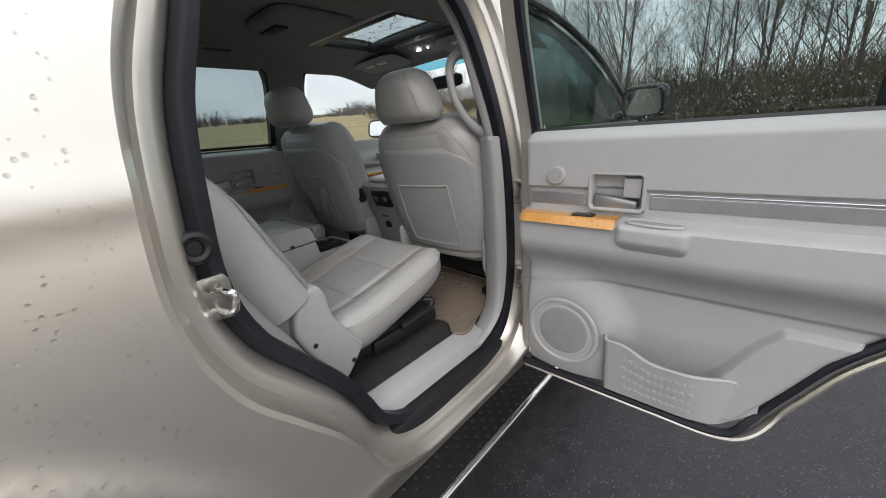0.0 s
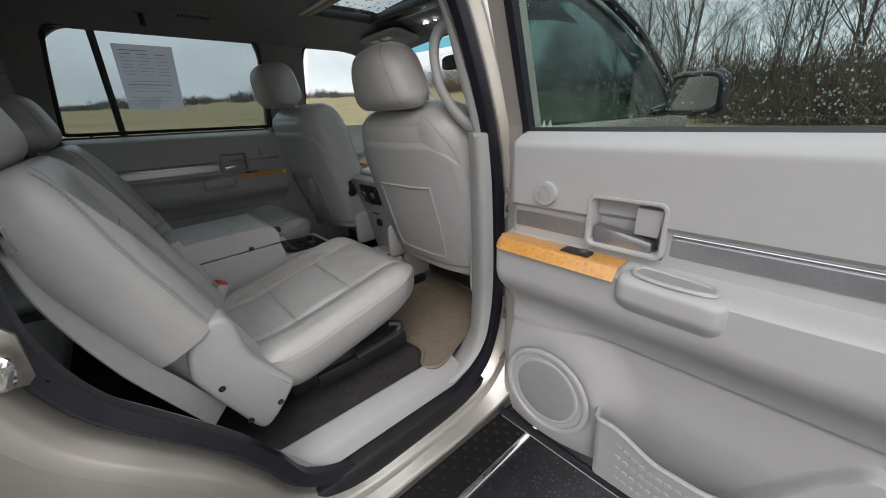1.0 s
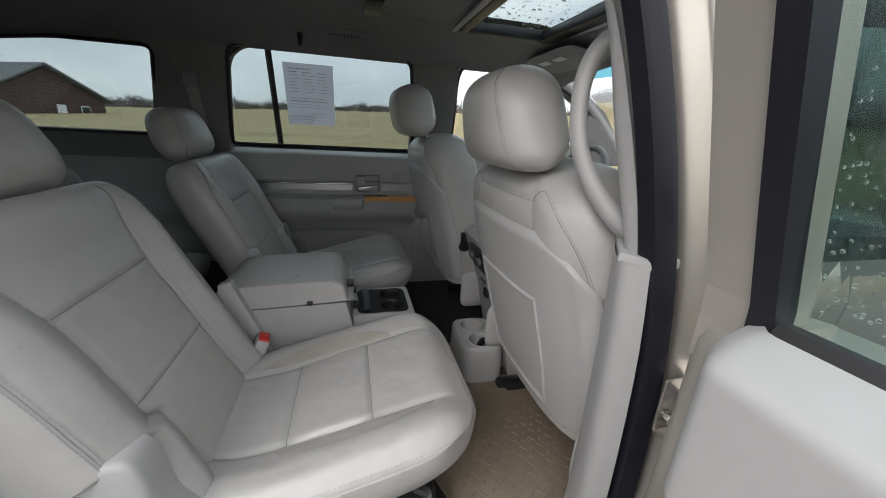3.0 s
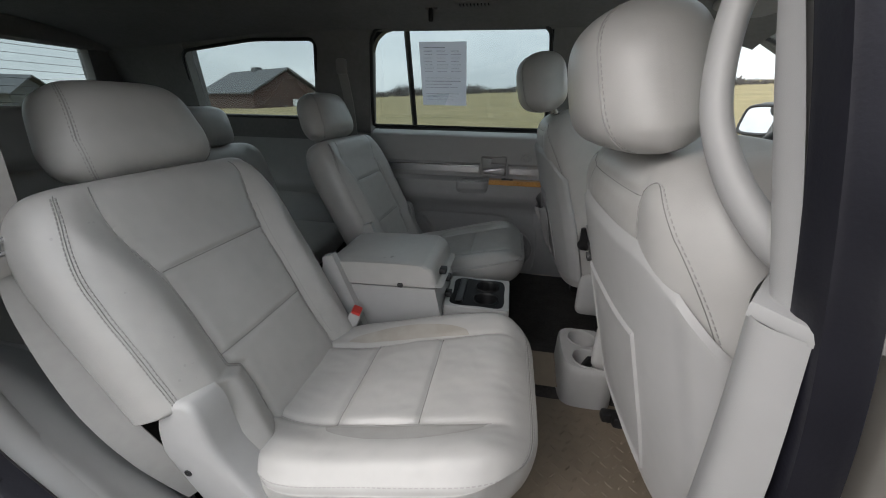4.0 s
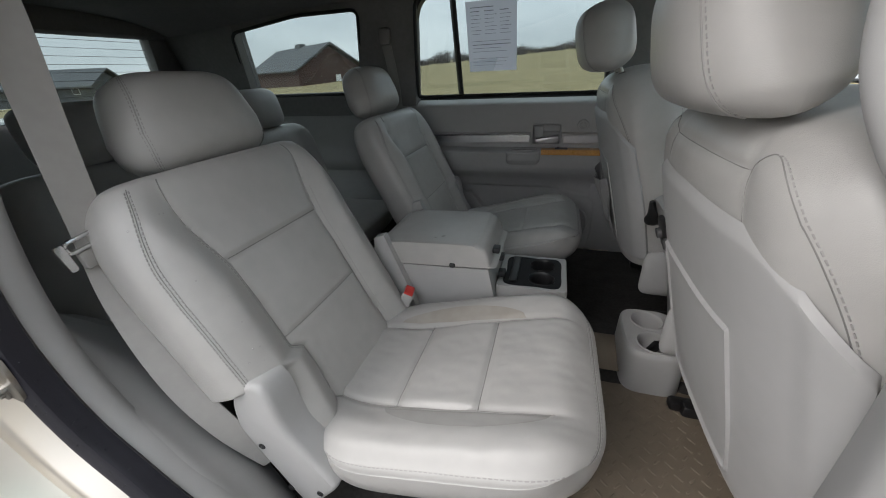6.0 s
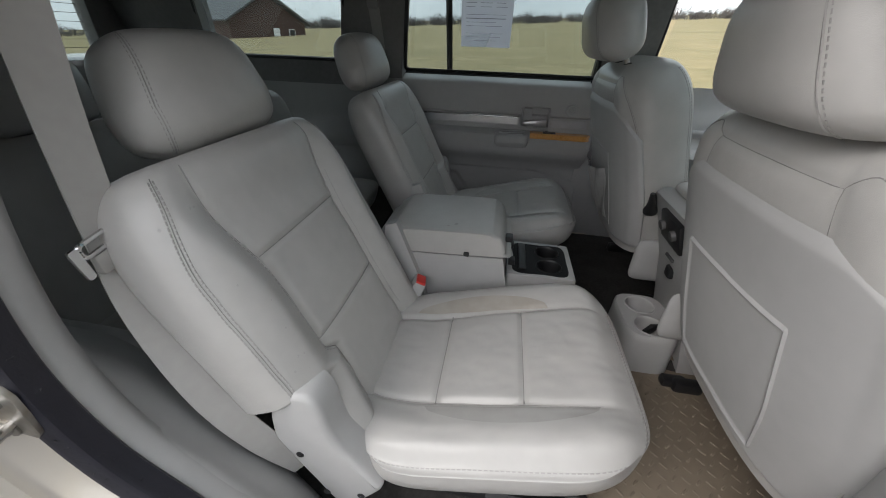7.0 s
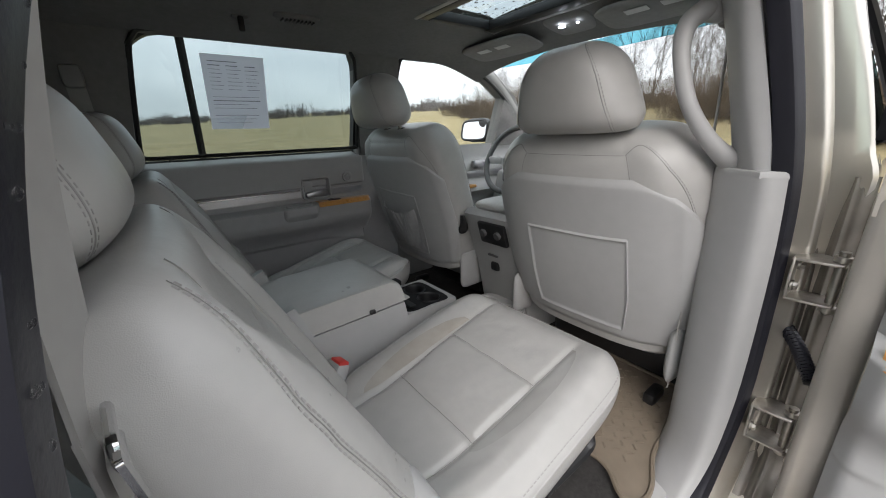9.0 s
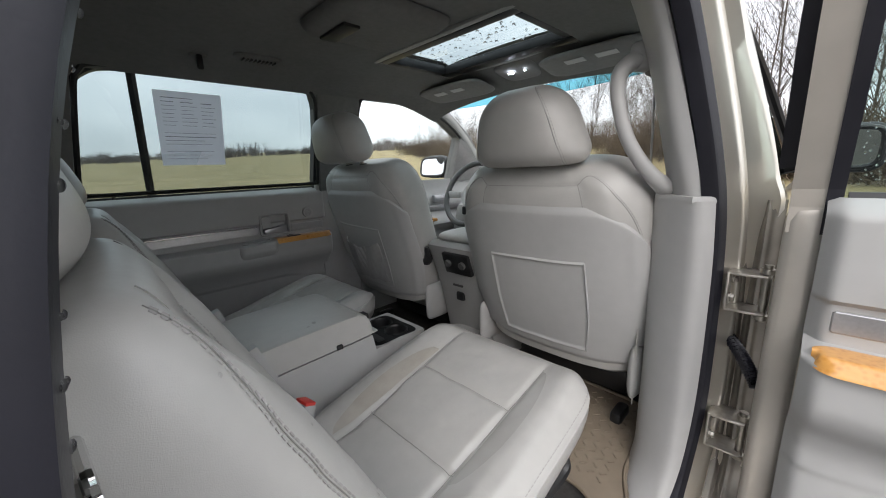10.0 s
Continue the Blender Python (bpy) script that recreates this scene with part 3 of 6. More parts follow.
car = thing("car_body", (-0.5, CY, 0.0), "champagne metallic sport utility car, wet, with its rear door open", "car")
jamb = around([(0.034, lambda x, z: yo(z) + 0.04), (0.018, lambda x, z: yo(z) + 0.004), (0.03, lambda x, z: yo(z) - 0.004), (0.036, lambda x, z: yo(z) - 0.012),
               (0.052, lambda x, z: yo(z) - 0.05), (0.06, lambda x, z: yo(z) - 0.056), (0.078, lambda x, z: yo(z) - 0.06), (0.088, lambda x, z: yo(z) - 0.08), (0.094, lambda x, z: yb(x, z) + 0.006), (0.104, yb)])
part("door_jamb", jamb, PAINT, car, "wet champagne painted door jamb")

# outer skin: from the jamb outwards to the side's outline
skin_v, skin_f = [], []
K = 60
for i in range(NO):
    x, z = LOOP[i][0] + NORM[i][0] * 0.104, LOOP[i][1] + NORM[i][1] * 0.104
    dx, dz = LOOP[i][0] + 0.48, LOOP[i][1] - 1.12
    s = min([q for q in ((-2.42 + 0.48) / dx if dx < 0 else (0.118 + 0.48) / dx if dx > 0 else 9, (0.40 - 1.12) / dz if dz < 0 else (1.87 - 1.12) / dz if dz > 0 else 9) if q > 0])
    ex, ez = -0.48 + dx * s, 1.12 + dz * s
    for k in range(K):
        f = (k / (K - 1)) ** 1.3
        px, pz = x + (ex - x) * f, z + (ez - z) * f
        skin_v.append(Vector((px, yb(px, pz), pz)))
for i in range(NO):
    for k in range(K - 1):
        j = (i + 1) % NO
        f = (i * K + k, i * K + k + 1, j * K + k + 1, j * K + k)
        c = sum((skin_v[q] for q in f), Vector()) / 4
        if math.hypot(c.x + 1.66, c.z - 0.36) > 0.43 and not (c.z > 1.325 and c.x > 0.118 - 0.066 * smooth(c.z, 1.32, 1.33) - 0.07 * max(c.z - 1.33, 0)):
            skin_f.append(f)
part("side_panel", (skin_v, skin_f), PAINT, car, "champagne metallic rear quarter panel with a flared wheel arch")
part("far_side_panel", mirrored(sheet(lambda a, b: (-2.42 + 4.2 * a, yb(-2.42 + 4.2 * a, 0.4 + 0.86 * b), 0.4 + 0.86 * b), 60, 20)), PAINT, car)

# black weatherstrip on the flange
seal_path = [Vector((LOOP[i][0] + NORM[i][0] * 0.014, yo(LOOP[i][1]) - 0.012, LOOP[i][1] + NORM[i][1] * 0.014)) for i in range(NO)]
seal = []
for i in range(NO):
    nx, nz = NORM[i]
    p = seal_path[i]
    for k in range(20):
        w = 2 * math.pi * k / 20
        g = 1 + 0.10 * math.cos(5 * w)
        seal.append(p + Vector((nx, 0, nz)) * 0.019 * g * math.cos(w) + Vector((0, 1, 0)) * 0.021 * g * math.sin(w))
part("weatherstrip", (seal, [(i * 20 + k, i * 20 + (k + 1) % 20, (i + 1) % NO * 20 + (k + 1) % 20, (i + 1) % NO * 20 + k) for i in range(NO) for k in range(20)]), RUBBER, car, "black rubber door seal beaded with rain")

# grey trim round the inside of the opening
part("opening_trim", around([(0.010, lambda x, z: yo(z) + 0.008), (0.008, lambda x, z: yo(z) + 0.014), (0.012, lambda x, z: yo(z) + 0.035), (0.025, lambda x, z: yo(z) + 0.05), (0.05, lambda x, z: yo(z) + 0.058), (0.10, lambda x, z: yo(z) + 0.06)]), PLASTIC, car, "light grey plastic sill and pillar trim")


def column(stations, mat, name, label=""):
    """A pillar cover: stations from the foot up of z and a profile of (x, y)."""
    n = len(stations[0][1])
    prof = [[Vector((x, y, z)) for x, y in p] for z, p in stations]
    rows = [spline([q[k] for q in prof], 24) for k in range(n)]
    lines = [spline([rows[k][j] for k in range(n)], 26) for j in range(24)]
    vs = [v for line in lines for v in line]
    return part(name, (vs, [(j * 26 + i, j * 26 + i + 1, (j + 1) * 26 + i + 1, (j + 1) * 26 + i) for j in range(23) for i in range(25)]), mat, car, label)


# B-pillar: lower cover with a step at its top, slim upper cover
column([(0.572, [(-0.185, -0.826), (-0.195, -0.805), (-0.14, -0.745), (-0.02, -0.70), (0.16, -0.70)]), (0.60, [(-0.118, -0.832), (-0.130, -0.808), (-0.085, -0.745), (0.02, -0.715), (0.16, -0.715)]),
        (0.66, [(-0.066, -0.842), (-0.080, -0.815), (-0.03, -0.745), (0.05, -0.722), (0.16, -0.722)]), (0.75, [(-0.044, -0.850), (-0.060, -0.82), (-0.014, -0.743), (0.05, -0.727), (0.16, -0.727)]),
        (0.9, [(-0.036, -0.856), (-0.052, -0.82), (-0.008, -0.742), (0.05, -0.73), (0.16, -0.73)]), (1.15, [(-0.044, -0.856), (-0.062, -0.82), (-0.008, -0.738), (0.05, -0.73), (0.16, -0.73)]),
        (1.302, [(-0.056, -0.85), (-0.072, -0.815), (-0.008, -0.733), (0.05, -0.728), (0.16, -0.728)])], PLASTIC, "pillar_cover", "light grey lower door-pillar cover")
part("cover_cap", prism([(-0.056, -0.851), (-0.074, -0.815), (-0.01, -0.732), (0.05, -0.727), (0.16, -0.727), (0.16, -0.84)], 1.300, 1.312, lambda a, b, c: (a, b, c), 0.003), PLASTIC, car)
column([(1.30, [(-0.052, -0.83), (-0.05, -0.80), (0.0, -0.76), (0.06, -0.75), (0.14, -0.755)]), (1.45, [(-0.078, -0.80), (-0.074, -0.765), (-0.01, -0.73), (0.05, -0.72), (0.14, -0.73)]),
        (1.6, [(-0.115, -0.765), (-0.10, -0.735), (-0.02, -0.695), (0.05, -0.69), (0.13, -0.70)]), (1.72, [(-0.18, -0.735), (-0.15, -0.70), (-0.03, -0.655), (0.06, -0.65), (0.13, -0.66)]), (1.80, [(-0.26, -0.70), (-0.2, -0.66), (-0.03, -0.61), (0.08, -0.60), (0.14, -0.61)])], PLASTIC, "pillar_cover", "light grey upper pillar cover")
# C-pillar cover beside the rear seat, running down into the wheel-house trim
column([(0.56, [(-0.612, -0.825), (-0.612, -0.80), (-0.630, -0.775), (-0.665, -0.725), (-0.78, -0.67)]), (0.72, [(-0.717, -0.828), (-0.717, -0.80), (-0.735, -0.772), (-0.775, -0.715), (-0.90, -0.65)]),
        (0.86, [(-0.812, -0.83), (-0.812, -0.80), (-0.834, -0.774), (-0.885, -0.718), (-1.02, -0.65)]), (0.98, [(-0.907, -0.832), (-0.907, -0.805), (-0.930, -0.778), (-0.975, -0.722), (-1.10, -0.66)]),
        (1.08, [(-0.954, -0.834), (-0.952, -0.812), (-0.965, -0.797), (-1.000, -0.762), (-1.14, -0.73)]), (1.2, [(-0.959, -0.834), (-0.956, -0.815), (-0.967, -0.80), (-0.997, -0.795), (-1.082, -0.80)]),
        (1.35, [(-0.944, -0.83), (-0.940, -0.81), (-0.952, -0.795), (-0.982, -0.79), (-1.042, -0.80)]), (1.5, [(-0.902, -0.79), (-0.898, -0.775), (-0.910, -0.76), (-0.942, -0.755), (-1.022, -0.77)]),
        (1.66, [(-0.812, -0.755), (-0.808, -0.735), (-0.822, -0.715), (-0.872, -0.705), (-0.992, -0.72)]), (1.79, [(-0.672, -0.72), (-0.672, -0.69), (-0.712, -0.655), (-0.812, -0.64), (-0.962, -0.66)])], PLASTIC, "pillar_cover", "light grey rear door-pillar cover")
# headliner and roof, with the sunroof let in
SR = (-0.01, 0.37, -0.36, 0.26)


def zroof(x, y):
    q = (y - CY) / 0.66
    return 1.802 - 0.050 * q * q - 0.03 * q ** 6 - 0.10 * smooth(x, 0.30, 0.75) - 0.06 * smooth(x, -1.2, -2.3)


def roof_sheet(dz, nx=92, ny=36, w=0.66):
    xs = sorted(list(np.linspace(-2.32, 0.60, nx)) + [SR[0], SR[1]])
    ys = sorted(list(np.linspace(CY - w, CY + w, ny)) + [SR[2], SR[3]])
    vs = [Vector((x, y, zroof(x, y) + dz)) for y in ys for x in xs]
    fs = []
    for j in range(len(ys) - 1):
        for i in range(len(xs) - 1):
            cx, cy = (xs[i] + xs[i + 1]) / 2, (ys[j] + ys[j + 1]) / 2
            if not (SR[0] < cx < SR[1] and SR[2] < cy < SR[3]):
                fs.append((j * len(xs) + i, j * len(xs) + i + 1, (j + 1) * len(xs) + i + 1, (j + 1) * len(xs) + i))
    return vs, fs


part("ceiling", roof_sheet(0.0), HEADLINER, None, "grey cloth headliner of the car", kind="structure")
part("roof", roof_sheet(0.06, w=0.70), PAINT, car)
sx, sy = (SR[0] + SR[1]) / 2, (SR[2] + SR[3]) / 2
sunroof = thing("sunroof", (sx, sy, 1.80), "closed glass sunroof beaded with rain", "sunroof")
zs = 1.802


def frame_bar(x0, x1, y0, y1):
    return box(((x0 + x1) / 2, (y0 + y1) / 2, zs + 0.006), (x1 - x0, y1 - y0, 0.036), 0.006)


for b in ((SR[0] - 0.005, SR[0] + 0.035, SR[2], SR[3]), (SR[1] - 0.055, SR[1] + 0.005, SR[2], SR[3]), (SR[0] + 0.035, SR[1] - 0.055, SR[2] - 0.005, SR[2] + 0.03), (SR[0] + 0.035, SR[1] - 0.055, SR[3] - 0.03, SR[3] + 0.005)):
    part("frame", frame_bar(*b), BLACK, sunroof)
for b in ((SR[0] - 0.03, SR[0] - 0.005, SR[2] - 0.03, SR[3] + 0.03), (SR[1] + 0.005, SR[1] + 0.03, SR[2] - 0.03, SR[3] + 0.03), (SR[0] - 0.005, SR[1] + 0.005, SR[2] - 0.03, SR[2] - 0.005), (SR[0] - 0.005, SR[1] + 0.005, SR[3] + 0.005, SR[3] + 0.03)):
    part("trim", box(((b[0] + b[1]) / 2, (b[2] + b[3]) / 2, zs - 0.002), (b[1] - b[0], b[3] - b[2], 0.02), 0.006), PLASTIC, sunroof)
part("pane", sheet(lambda a, b: (SR[0] + (SR[1] - SR[0]) * a, SR[2] + (SR[3] - SR[2]) * b, zs + 0.016), 2, 2), GLASS_ROOF, sunroof, smooth=False)


def fy(z):
    """The far side's glass."""
    return 0.76 - 0.33 * max(0.0, z - 1.344)


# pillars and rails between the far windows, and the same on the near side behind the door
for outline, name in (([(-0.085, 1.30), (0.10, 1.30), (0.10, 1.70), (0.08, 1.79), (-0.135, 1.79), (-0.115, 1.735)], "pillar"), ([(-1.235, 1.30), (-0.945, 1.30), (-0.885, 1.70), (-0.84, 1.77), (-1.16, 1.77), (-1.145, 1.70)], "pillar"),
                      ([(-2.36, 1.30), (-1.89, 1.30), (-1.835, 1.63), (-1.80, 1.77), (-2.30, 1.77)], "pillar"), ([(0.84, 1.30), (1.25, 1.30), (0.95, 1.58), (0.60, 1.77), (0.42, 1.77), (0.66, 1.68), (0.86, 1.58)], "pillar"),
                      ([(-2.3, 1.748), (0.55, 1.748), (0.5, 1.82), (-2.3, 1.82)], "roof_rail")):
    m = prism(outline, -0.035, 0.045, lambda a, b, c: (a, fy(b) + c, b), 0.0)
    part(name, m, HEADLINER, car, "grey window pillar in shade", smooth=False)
    if name == "pillar" and outline[0][0] < -1.0:
        inner = [(min(a, -1.0), b) for a, b in outline] if outline[0][0] > -1.5 else outline
        part(name, mirrored(prism(inner, -0.035, -0.006, lambda a, b, c: (a, fy(b) + c, b), 0.0)), HEADLINER, car, smooth=False)
    if name == "roof_rail":
        part(name, mirrored(prism([(-2.3, 1.765), (0.55, 1.765), (0.5, 1.83), (-2.3, 1.83)], -0.06, 0.045, lambda a, b, c: (a, fy(b) + c, b))), HEADLINER, car, smooth=False)
# windows of the far side that are no door's: the rear quarter
for mir in (False, True):
    q = prism([(-1.9, 1.32), (-1.2, 1.32), (-1.13, 1.74), (-1.82, 1.74)], 0.0, 0.004, lambda a, b, c: (a, fy(b) + c + 0.01, b))
    w = part("quarter_window", mirrored(q) if mir else q, GLASS_TINT, car, "tinted rear quarter window", smooth=False)
fr = rounded([(-1.895, 1.365), (-1.215, 1.365), (-1.135, 1.698), (-1.45, 1.698), (-1.845, 1.655)], 0.045, 9)
rim = [Vector((a, b, 0)) for a, b in fr]
NR = len(rim)


def out_of(v):
    dx, dz = v.x + 1.53, v.y - 1.53
    s = min((0.50 if dx > 0 else 0.75) / max(abs(dx), 1e-6), 0.27 / max(abs(dz), 1e-6))
    return -1.53 + dx * s, 1.53 + dz * s


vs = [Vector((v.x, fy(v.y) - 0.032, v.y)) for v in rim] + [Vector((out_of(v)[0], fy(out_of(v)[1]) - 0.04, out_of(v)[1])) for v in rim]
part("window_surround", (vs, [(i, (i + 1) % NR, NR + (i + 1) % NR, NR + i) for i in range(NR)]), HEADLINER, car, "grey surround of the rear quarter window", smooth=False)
loop = [Vector((v.x, fy(v.y) - 0.032, v.y)) for v in rim]
part("window_seal", tube(loop + loop[:1], 0.0085, 6, ends=False, up=(0, 1, 0)), BLACK, car, "black seal of the rear quarter window")

fw = [(-0.90, 1.338), (-0.918, 1.345), (-0.924, 1.37), (-0.885, 1.64), (-0.862, 1.712), (-0.80, 1.736), (-0.5, 1.740), (-0.19, 1.738), (-0.140, 1.724), (-0.120, 1.66), (-0.098, 1.37), (-0.104, 1.345), (-0.13, 1.338), (-0.35, 1.338), (-0.7, 1.338)]
loop = [Vector((v.x, fy(v.y) - 0.034, v.y)) for v in spline([(a, b, 0) for a, b in fw], 80, True)]
part("window_seal", tube(loop + loop[:1], 0.0085, 6, ends=False), BLACK, car, "black seal round the far door window")

part("pillar", prism([(-0.10, 0.60), (0.06, 0.60), (0.06, 1.33), (-0.10, 1.33)], 0.742, 0.80, lambda a, b, c: (a, c, b)), PLASTIC, car, "grey lower cover of the far door pillar", smooth=False)

# lower rear side walls
for mir in (False, True):
    def side(a, b):
        x, z = -0.94 - 1.4 * a, 0.60 + 0.73 * b
        if mir:
            x -= 0.25
        return x, (0.735 if not mir else 0.70) - 0.05 * bell(z - 1.02, 0.05) * smooth(a, 0.05, 0.15) - 0.22 * smooth(z, 0.98, 0.86) * smooth(x, -1.05, -1.25), z
    q = sheet(side, 30, 36)
    part("side_trim", mirrored(q) if mir else q, PLASTIC, car, "grey moulded rear side trim with an arm rest")

# tailgate
tail = thing("tailgate", (-2.36, CY, 0.6), "closed tailgate with a heated rear window", "tailgate")
part("panel", box((-2.36, CY, 0.95), (0.08, 1.44, 0.78), 0.03), PLASTIC, tail)
for y0, y1 in ((-0.78, -0.60), (0.52, 0.70)):
    part("post", box((-2.30, (y0 + y1) / 2, 1.54), (0.08, y1 - y0, 0.46), 0.03), HEADLINER, tail)
part("header", box((-2.28, CY, 1.705), (0.10, 1.4, 0.11), 0.03), HEADLINER, tail)
w = part("window", box((-2.31, CY, 1.52), (0.006, 1.2, 0.38), 0), GLASS_TINT, tail, smooth=False)
for k in range(9):
    part("heating_wire", box((-2.304, CY, 1.38 + 0.032 * k), (0.001, 1.14, 0.0016), 0), BLACK, w, smooth=False)

# floor: carpet with the tunnel
part("floor", sheet(lambda a, b: (-2.32 + 3.6 * a, -0.748 + 1.468 * b, 0.605 + 0.05 * bell(-0.748 + 1.468 * b - CY, 0.13) + 0.004 * noise.noise(Vector((a * 40, b * 20, 0))) + (0.16 if -2.32 + 3.6 * a < -0.92 else 0)), 120, 60), CARPET, None, "worn dark grey carpet on the car floor", kind="structure")
part("underbody", box((-0.4, CY, 0.50), (3.6, 1.62, 0.10), 0.02), BLACK, car)
sill = [(-0.818, 0.556), (-0.812, 0.574), (-0.800, 0.598), (-0.775, 0.613), (-0.757, 0.619), (-0.744, 0.620), (-0.737, 0.602)]
sp = spline([(0, y, z) for y, z in sill], 20)
part("sill_plate", sheet(lambda a, b: (-0.72 + 0.59 * a, sp[round(b * 19)].y + 0.02 * smooth(a, 0.85, 1.0) * b, sp[round(b * 19)].z), 30, 20), PLASTIC, car, "scuffed light grey sill plate")

# moulded cover over the rear wheel-house, inside
part("wheelhouse_cover", pad(lambda a, b, c: Vector((-1.39 + b, -0.70 + a, 0.80 + c)), 0.125, 0.385, 0.165, 0.16, 30, 60, 5.0, 0.3)[0], PLASTIC, car, "light grey moulded wheel-house cover")

# running board
board = thing("running_board", (-0.2, -0.95, 0.36), "black running board with raised grip studs and a chrome edge", "running board")
part("deck", box((-0.10, -0.925, 0.375), (1.75, 0.16, 0.045), 0.012), MATT_BLACK, board)
part("edge_rail", tube([(-0.98, -1.008, 0.388), (0.78, -1.008, 0.388)], 0.012, 10), CHROME, board)
studs = [disc((-0.92 + 0.045 * i + (0.022 if j % 2 else 0), -0.99 + 0.026 * j, 0.397), (0, 0, 1), 0.0058, 0.005, 8) for i in range(38) for j in range(6)]
part("grip_stud", join(*studs), BLACK, board, kind="stuff")

# striker and bumper on the rear jamb
striker = thing("door_striker", (-0.97, -0.868, 1.08), "bright steel door striker on the jamb", "striker")
part("plate", prism([(-0.030, -0.034), (0.018, -0.040), (0.026, -0.030), (0.026, 0.030), (0.018, 0.042), (-0.020, 0.042), (-0.032, 0.030)], 0.0, 0.006, lambda a, b, c: (-0.962 + a, -0.866 - c, 1.100 + b), 0.002), STEEL, striker)
part("loop", tube(spline([(-0.966, -0.868, 1.082), (-0.958, -0.900, 1.082), (-0.948, -0.908, 1.088), (-0.944, -0.908, 1.112), (-0.952, -0.900, 1.118), (-0.960, -0.868, 1.118)], 20), 0.0058, 8), CHROME, striker)
for x, z in ((-0.972, 1.075), (-0.965, 1.128)):
    part("bolt", join(disc((x, -0.871, z), (0, -1, 0), 0.013, 0.004, 20), disc((x, -0.874, z), (0, -1, 0), 0.008, 0.005, 6)), STEEL, striker)
part("rubber_bumper", join(ring((-0.972, -0.872, 1.195), (0, 1, 0), 0.020, 0.009), disc((-0.972, -0.866, 1.195), (0, -1, 0), 0.018, 0.006)), BLACK, car, "black rubber door bumper")

# ---- doors ----
DOOR_OUT = [(0.0, 0.575), (0.0, 1.298), (0.90, 1.298), (0.915, 1.12), (0.87, 1.01), (0.79, 0.93), (0.70, 0.82), (0.64, 0.71), (0.585, 0.615), (0.53, 0.578)]


def umax(z):
    if z >= 1.12:
        return 0.915 - 0.015 * (z - 1.12) / 0.2
    pts = [(0.575, 0.53), (0.615, 0.585), (0.71, 0.64), (0.82, 0.70), (0.93, 0.79), (1.01, 0.87), (1.12, 0.915)]
    return float(np.interp(z, [p[0] for p in pts], [p[1] for p in pts]))


def relief(u, z):
    """How far the lining stands in from the door: soft upper pad, arm rest, speaker pod."""
    w = 0.034 - 0.07 * smooth(z, 1.285, 1.33) ** 2
    w -= 0.012 * smooth(z, 1.175, 1.165)
    arm = smooth(z, 1.105, 1.088) * smooth(z, 0.905, 1.03)
    w += arm * (0.062 - 0.014 * smooth(u, 0.45, 0.75))
    w -= 0.028 * smooth(u, 0.196, 0.202) * smooth(u, 0.324, 0.318) * smooth(z, 1.112, 1.118) * smooth(z, 1.206, 1.200)
    w -= 0.010 * smooth(z, 1.0, 0.95)
    crease = 0.878 + 0.035 * smooth(u, 0.0, 0.25)
    w -= 0.012 * smooth(z, crease + 0.004, crease - 0.010) * smooth(math.hypot(u - 0.130, z - 0.740), 0.12, 0.22)
    w += 0.020 * smooth(math.hypot(u - 0.130, (z - 0.730) * 0.9), 0.215, 0.11)
    w += 0.020 * smooth(umax(z) - u, 0.135, 0.115) * smooth(z, 0.882, 0.866) * smooth(u, 0.30, 0.42)
    w -= 0.016 * smooth(u, 0.255, 0.275) * smooth(umax(z) - u, 0.115, 0.135) * smooth(z, 0.80, 0.68)
    e = min(u, umax(z) - u)
    return w - 0.03 * (1 - smooth(e, -0.004, 0.03)) ** 2


def lining(xf, flipped):
    n, m = 150, 170

    def at(a, b):
        z = 0.578 + (1.319 - 0.578) * b
        u = umax(z) * a
        return xf(u, relief(u, z), z)

    k = sheet(at, n, m)
    return flip(k) if flipped else k


